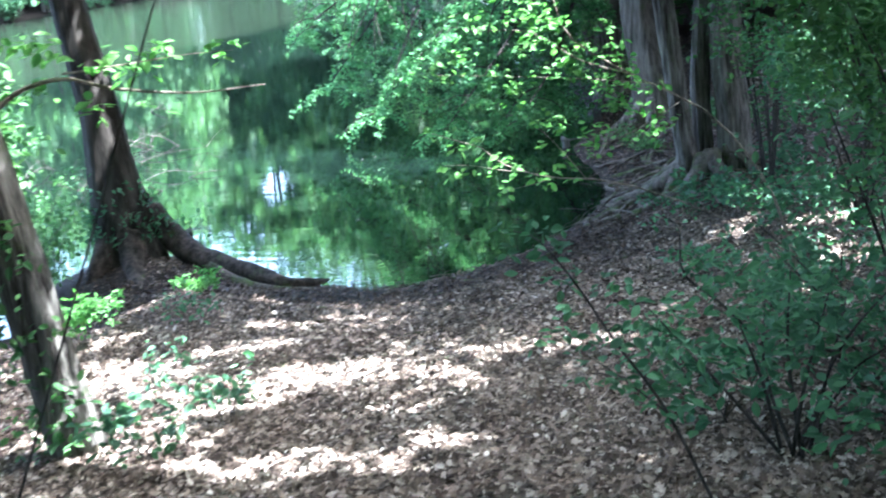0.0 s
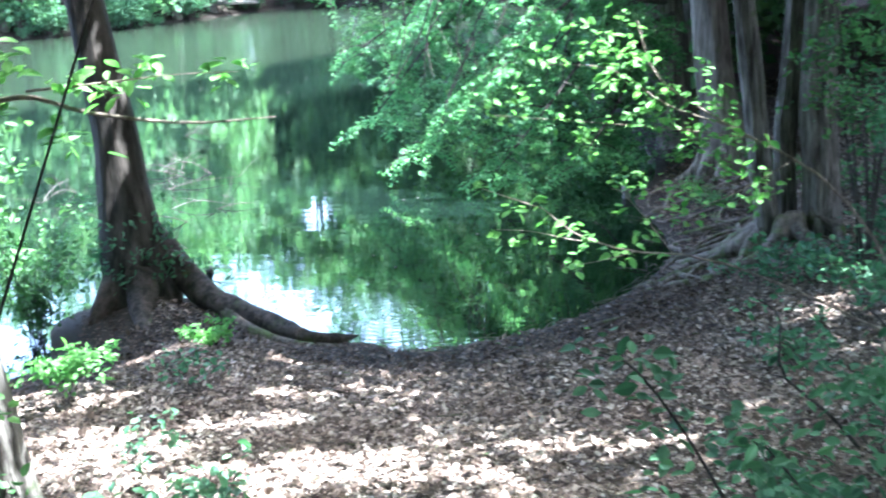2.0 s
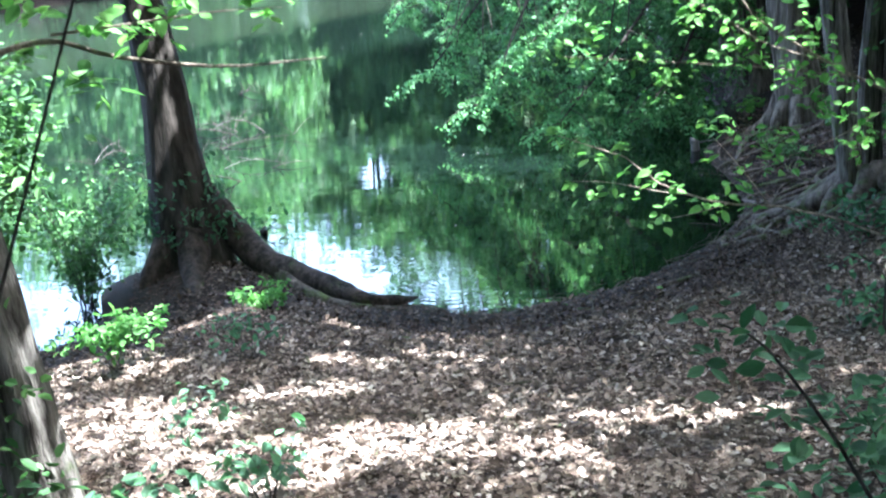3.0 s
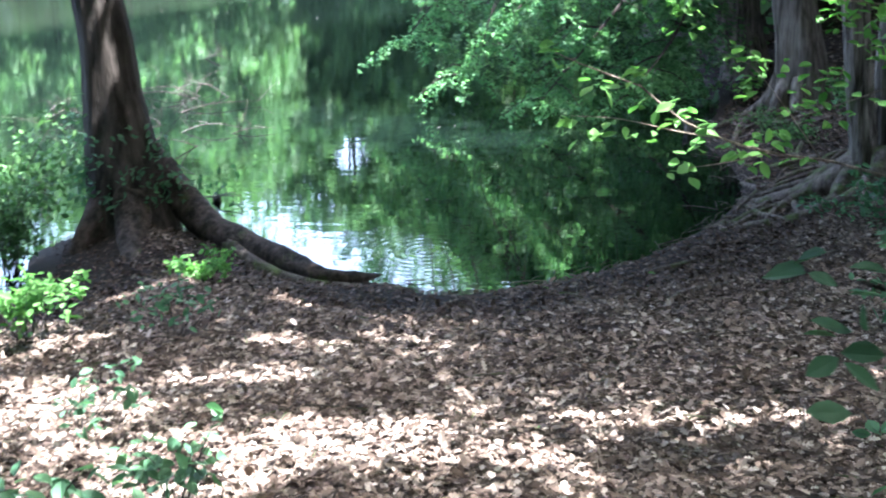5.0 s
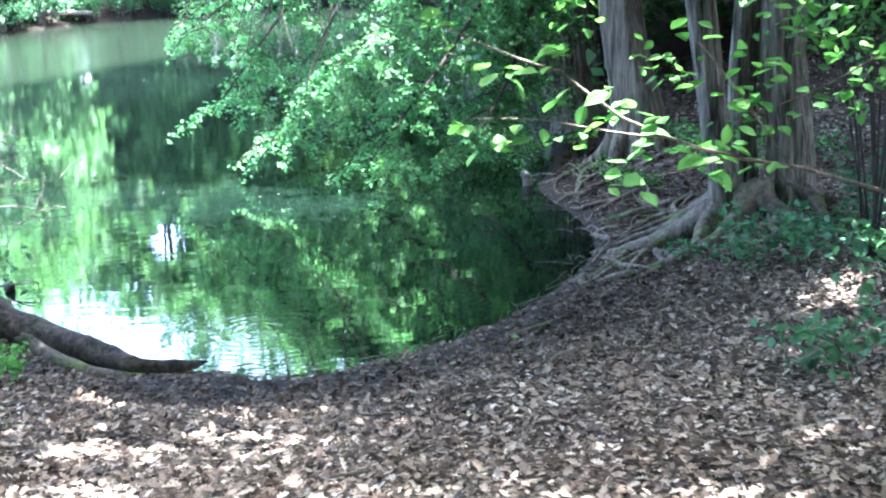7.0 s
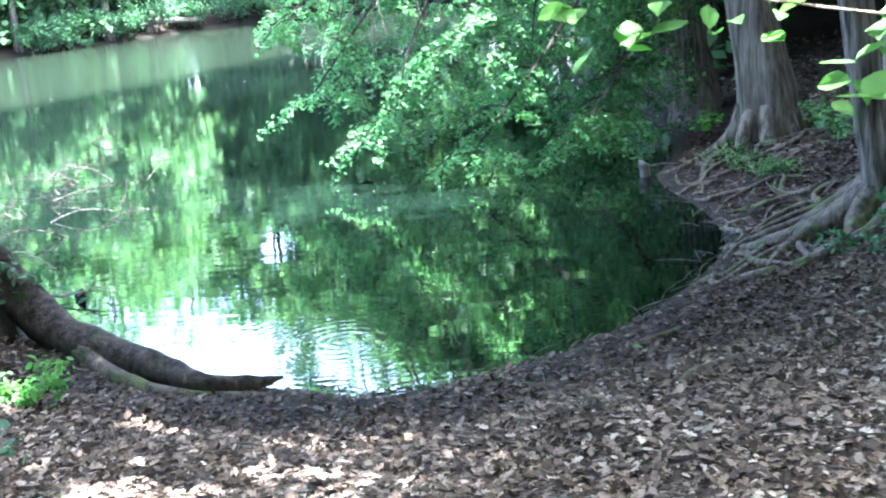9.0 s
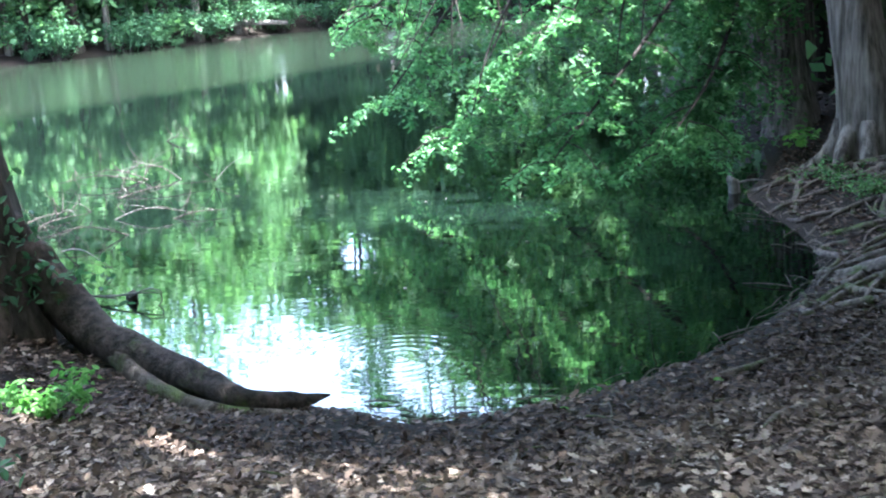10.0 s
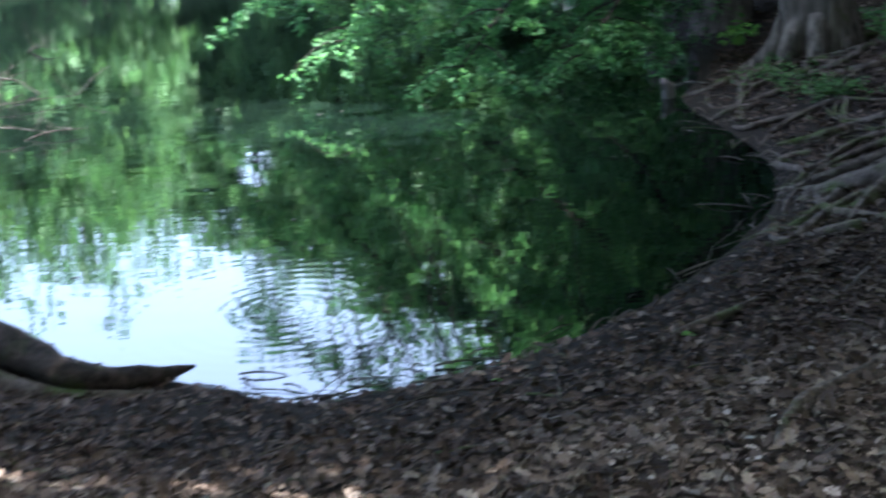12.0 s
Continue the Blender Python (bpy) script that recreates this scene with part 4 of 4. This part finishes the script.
for k, (x, y, h, sp, n) in enumerate(((1.35, 6.7, 0.5, 0.45, 34), (2.0, 7.1, 0.7, 0.6, 50), (2.7, 9.0, 0.6, 0.6, 50), (1.9, 9.9, 0.4, 0.45, 34), (2.5, 11.1, 0.5, 0.6, 46), (1.5, 5.7, 0.45, 0.5, 36),
                                       (2.2, 8.2, 0.45, 0.5, 36), (3.0, 7.5, 0.9, 0.7, 60), (3.1, 10.0, 0.8, 0.7, 60), (2.4, 12.7, 0.4, 0.6, 50), (3.0, 13.2, 0.6, 0.6, 56))):
    shrub("low_plant", (x, y), 7, h, sp, n, 0.085, LEAF_DEEP, 760 + 4 * k, "low woodland plant with soft blue-green leaves", each=5, radius=0.15, r=0.004, category="plant")
shrub("low_sapling", (-2.6, 7.6), 5, 0.35, 0.3, 18, 0.07, LEAF_DEEP, 860, "knee-high sapling with dark green leaves", each=4, radius=0.1, r=0.004, category="sapling")
shrub("low_sapling", (-2.9, 9.4), 6, 0.4, 0.35, 24, 0.07, LEAF_DEEP, 864, "knee-high sapling with dark green leaves", each=4, radius=0.1, r=0.004, category="sapling")
shrub("tall_shrub", (2.8, 12.5), 9, 3.3, 0.9, 210, 0.08, LEAF, 872, "tall thin shrub before the many-stemmed tree", each=6, radius=0.24)
shrub("tall_shrub", (-3.5, 6.7), 9, 2.6, 0.7, 150, 0.085, LEAF, 868, "leafy shrub against the leaning trunk beside the path", each=8, radius=0.22)
shrub("green_clump", (-3.98, 9.4), 12, 0.5, 0.6, 80, 0.08, LEAF_BRIGHT, 676, "sunlit clump of fresh green leaves in the litter", each=5, radius=0.1, r=0.004, category="plant")
shrub("low_sapling", (-1.75, 6.75), 6, 0.38, 0.4, 22, 0.09, LEAF_DEEP, 680, "knee-high sapling with dark green leaves", each=4, radius=0.1, r=0.005, category="sapling")
shrub("low_sapling", (-1.9, 5.6), 6, 0.5, 0.45, 30, 0.09, LEAF_DEEP, 684, "knee-high sapling with dark green leaves", each=4, radius=0.12, r=0.005, category="sapling")
shrub("fern", (-3.4, 11.05), 11, 0.22, 0.32, 60, 0.055, LEAF_BRIGHT, 688, "small green fern on the bank below the leaning tree", each=6, radius=0.06, r=0.003, category="fern")
shrub("waterside_shrub", (-5.75, 12.3), 20, 1.75, 1.0, 330, 0.075, LEAF, 692, "leafy shrub beside the leaning tree at the water's edge", each=6, radius=0.2, lean=(-0.08, 0.0), low=-0.7, r=0.007)
shrub("bank_sapling", (1.3, 20.3), 3, 0.45, 0.25, 14, 0.11, LEAF_BRIGHT, 696, "small bright green sapling between two trunks", each=5, radius=0.1, r=0.006, category="sapling")
shrub("bank_plants", (2.9, 16.6), 12, 0.4, 0.9, 60, 0.08, LEAF, 730, "low green plants under the trees on the bank", each=7, radius=0.14, r=0.003, category="plant")
shrub("bank_plants", (2.6, 18.0), 12, 0.3, 0.7, 50, 0.07, LEAF, 734, "low green plants under the trees on the bank", each=7, radius=0.12, r=0.003, category="plant")
shrub("moss_cushion", (1.75, 17.3), 14, 0.1, 0.5, 80, 0.035, LEAF, 740, "low cushion of green moss between the bank's roots", each=9, radius=0.1, r=0.002, category="moss")
shrub("moss_cushion", (1.45, 18.3), 14, 0.1, 0.5, 80, 0.035, LEAF, 744, "low cushion of green moss between the bank's roots", each=9, radius=0.1, r=0.002, category="moss")
shrub("bank_plants", (1.9, 13.0), 10, 0.3, 0.6, 40, 0.06, LEAF_DEEP, 700, "low green plants at the foot of the roots", each=6, radius=0.1, r=0.003, category="plant")
shrub("bank_plants", (2.6, 12.2), 10, 0.35, 0.8, 50, 0.06, LEAF_DEEP, 704, "low green plants at the foot of the roots", each=6, radius=0.12, r=0.003, category="plant")

# ---- dead branches in the pond ----
g = np.random.default_rng(800)
heaps = [(-6.6, 17.0, 1.7, -0.75, 5), (-6.7, 18.3, 1.1, 0.1, 6), (-5.95, 18.2, 0.8, 0.35, 4), (-7.4, 19.5, 1.6, 0.6, 9), (-6.6, 20.8, 1.4, 2.6, 9), (-7.6, 17.6, 1.2, 1.2, 7)]
for k in range(6):
    y = g.uniform(17, 25)
    heaps.append((-6.2 - (y - 16.5) * 0.42 + g.uniform(-1.1, 1.0), y, g.uniform(0.7, 1.7), g.uniform(0, 6.28), 9))
for k, (x, y, L, a, n) in enumerate(heaps):
    b = thing("dead_branch", "bleached dead branch lying half sunk in the pond" if k < 2 else "dark twiggy dead branch lying in the pond", "branch", "dead branches in the pond")
    p = [(x, y, -0.08), (x + L * 0.5 * math.cos(a), y + L * 0.5 * math.sin(a), g.uniform(0.05, 0.16)), (x + L * math.cos(a), y + L * math.sin(a), 0.05)]
    stick = part("stick", tube(p, [0.011, 0.008, 0.003], 8, 6, 0.08, seed=801 + k), DEAD_WOOD if k < 2 else TWIG_DARK, b)
    c = spline(p, 10)
    for j in range(n):
        s = c[int(g.integers(2, 11))]
        e = s + np.array([g.normal(0, 0.22), g.normal(0, 0.22), g.uniform(0.05, 0.42)])
        part("twig", tube([s, (s + e) / 2 + g.normal(0, 0.06, 3), e], [0.006, 0.004, 0.002], 5, 5, seed=830 + j), TWIG_DARK if j % 7 else DEAD_WOOD, stick)
b = thing("snag", "dark stub of sunken wood with pale bent twigs", "branch")
part("stub", tube([(-4.72, 14.9, -0.15), (-4.71, 14.9, 0.02), (-4.7, 14.88, 0.05), (-4.69, 14.88, 0.08)], [0.055, 0.048, 0.036, 0.02], 10, 11, 0.16, 3, 0.12, seed=850), BARK_DARK, b)
for k, (p, r) in enumerate((([(-5.2, 14.95, 0.02), (-4.85, 14.8, 0.06), (-4.6, 14.78, 0.09), (-4.38, 14.75, 0.1)], 0.012), ([(-4.7, 14.8, 0.05), (-4.5, 14.76, 0.13), (-4.36, 14.74, 0.11)], 0.009),
                            ([(-4.38, 14.75, 0.1), (-4.37, 14.7, 0.02), (-4.5, 14.6, -0.1)], 0.007), ([(-5.4, 14.9, -0.02), (-5.1, 14.85, 0.05), (-4.8, 14.82, 0.03)], 0.016))):
    part("twig", tube(p, [r, r * 0.8, r * 0.4], 10, 5, seed=851 + k), DEAD_WOOD if k < 2 else TWIG_DARK, b)
b = thing("mossy_stub", "pale broken stub with a mossy top at the waterline", "branch")
part("stub", tube([(0.47, 18.75, -0.12), (0.48, 18.75, 0.06), (0.46, 18.74, 0.12), (0.43, 18.74, 0.16)], [0.07, 0.065, 0.055, 0.04], 12, 10, 0.14, 3, 0.1, seed=858), DEAD_WOOD, b)
part("twig", tube([(0.48, 18.75, 0.1), (0.7, 18.72, 0.14), (0.95, 18.75, 0.1)], [0.014, 0.011, 0.006], 8, 5, seed=859), DEAD_WOOD, b)

# ---- the woods round the pond ----
far_kinds = [(forest_tree(900, 15, 0.28, 1.6, 3.3, 0.34, 190, LEAF_FAR), 15), (forest_tree(910, 17, 0.3, 4.0, 3.0, 0.34, 170, LEAF_FAR), 17),
             (forest_tree(920, 12, 0.22, 1.0, 3.0, 0.32, 180, LEAF_FAR), 12), (forest_tree(930, 18.5, 0.33, 3.4, 3.6, 0.36, 200, LEAF_FAR), 18.5)]
# the right bank's shade is put into these trees' darker leaf colour
near_kinds = [(forest_tree(960, 15, 0.3, 2.6, 3.4, 0.3, 230, LEAF), 15), (forest_tree(970, 13, 0.24, 1.0, 3.0, 0.3, 220, LEAF), 13)]
gap_tree = forest_tree(980, 15.5, 0.3, 1.5, 3.9, 0.4, 640, LEAF_FAR, 10.8)
gap_tree.matrix_basis = pose(-16.2, 63.0, gz(-16.2, 63.0))
g = np.random.default_rng(940)
spots = []


def plant(points, n, back0, back1):
    c = spline(points, 200)
    for k in range(n):
        x, y = c[int((k + g.uniform(0, 0.9)) / n * 200)][:2]
        ang = math.atan2(y - 30, x + 12)
        r = g.uniform(back0, back1)
        spots.append((x + r * math.cos(ang), y + r * math.sin(ang)))


plant([(3.4, 25, 0), (5.6, 34, 0), (6.5, 46, 0), (2, 60, 0), (-8, 65, 0), (-16, 62.5, 0), (-20, 57.5, 0), (-23.4, 52.4, 0), (-26.2, 48.4, 0), (-30.5, 44.6, 0), (-46, 40, 0)], 50, 2.2, 4.5)
plant([(5, 24, 0), (8, 38, 0), (4, 62, 0), (-16, 64, 0), (-28, 51, 0), (-48, 43, 0)], 58, 5, 10)
plant([(-26, 58, 0), (-20, 63, 0), (-14, 67, 0), (-6, 70, 0), (4, 66, 0)], 22, 0, 4)
plant([(-8, 63.5, 0), (-15.7, 60.5, 0), (-18.8, 55.3, 0), (-22, 50.4, 0), (-24.5, 46.6, 0), (-29, 42.5, 0), (-45, 38, 0)], 30, 0.3, 1.6)
plant([(-34, 6, 0), (-20, 3, 0), (-11, 2, 0)], 8, 0, 4)
# trees added behind the boughs to darken what the water mirrors
plant([(0.6, 25.0, 0), (-0.2, 28, 0), (0, 32, 0), (1.2, 38, 0)], 13, 0.8, 3.2)
# unseen rows added on the right to hold back the skylight
plant([(9, 16, 0), (10, 24, 0), (13, 34, 0), (13, 46, 0), (9, 58, 0)], 34, 0, 9)
plant([(8, 15, 0), (11, 20, 0), (12, 4, 0), (9, -6, 0), (0, -9, 0), (-8, -5, 0)], 13, 0, 5)
# a ring of unseen trees added round the path to deepen its shade
for k in range(26):
    a = math.pi * (0.93 + 1.22 * (k + g.uniform(0, 0.8)) / 26)
    r = g.uniform(9.5, 15)
    spots.append((r * math.cos(a), 4 + r * math.sin(a)))
placed = set()
low_trees = [(-14.6, 61.8, 8.0), (-17.6, 63.5, 8.0), (-16.4, 66.0, 8.4), (-19.0, 66.5, 9.0), (-11.6, 65.5, 15.5), (-22.2, 65.5, 13.5), (-20.4, 67.5, 7.5), (-18.4, 69.5, 7.5), (-16.6, 70.5, 7.5)]
for x, y, h in low_trees:
    proto, tall = far_kinds[2]
    copy_thing(proto, pose(x, y, gz(x, y), 0, 0, 40 * x) @ Matrix.Diagonal((h / tall * 1.1, h / tall * 1.1, h / tall, 1)))
for k, (x, y) in enumerate(spots):
    if y > 50 and abs(x - 0.4 + (y - 2) * 0.2725) < 4.0:
        continue
    kinds = near_kinds if x > -2 and 12 < y < 62 else far_kinds
    proto, tall = kinds[k % len(kinds)]
    s = g.uniform(0.85, 1.1)
    if y > 36:
        s = g.uniform(0.9, 1.0) * float(np.interp(x, [-30, -24, -19, -15, -8], [8.6, 8.9, 11.4, 13.4, 16.5])) / tall
    m = pose(x, y, gz(x, y), 0, 0, g.uniform(0, 360)) @ Matrix.Diagonal((s, s, s * g.uniform(0.92, 1.08), 1))
    if proto.name in placed:
        copy_thing(proto, m)
    else:
        proto.matrix_basis = m
        placed.add(proto.name)
proto = shrub("bank_shrub", (-20, 57), 8, 2.4, 1.5, 110, 0.2, LEAF_DEEP, 950, "bright green shrub on the pond's far bank", each=11, radius=0.5, r=0.02, low=0.0)
tagged(proto, group="shrubs on the far bank")
tries = g.uniform((-34, 24), (7, 66), (9000, 2))
d = shore_distance(tries[:, 0], tries[:, 1])
rows = (tries[(d > -0.25) & (d < 0.6) & (tries[:, 1] > 36)][:70], tries[(d > 0.9) & (d < 5) & (tries[:, 1] > 36)][:130])
for row in rows:
    for x, y in row:
        s = g.uniform(0.25, 0.85)
        copy_thing(proto, pose(x, y, gz(x, y) - 0.2, 0, 0, g.uniform(0, 360)) @ Matrix.Diagonal((s, s, s, 1)))
log = thing("fallen_log", "pale yellowish fallen log on the far bank", "log")
part("log", tube([(-20.3, 55.6, 0.5), (-18.6, 56.6, 0.62), (-17.2, 58.0, 0.5)], [0.15, 0.14, 0.1], 12, 10, 0.05, seed=960), DEAD_WOOD, log)

# ---- small things on the water and the bank ----
g = np.random.default_rng(990)
xy = np.vstack([g.uniform((-24, 27), (-4, 52), (240, 2)), g.uniform((-5, 13.5), (0.8, 24), (30, 2))])
xy = xy[shore_distance(xy[:, 0], xy[:, 1]) < -0.3]
tagged(leaves("floating_leaves", np.column_stack([xy, np.full(len(xy), 0.006)]), 0.05, DEAD_WOOD, None, 991, "small pale leaves floating on the pond", flat=0.98, aspect=0.6, droop=0.0), category="fallen leaves")
for k, (x, y, size) in enumerate(((0.096, 12.39, 0.09), (-0.75, 11.9, 0.07), (-0.35, 7.9, 0.08))):
    tagged(part("green_leaf", leaf_mesh([(x, y, gz(x, y) + 0.03)], size, np.random.default_rng(995 + k), flat=0.9, fine=True, aspect=0.6), LEAF_BRIGHT, smooth=False), "fresh green leaf fallen on the brown litter", "leaf", "fresh fallen leaves")
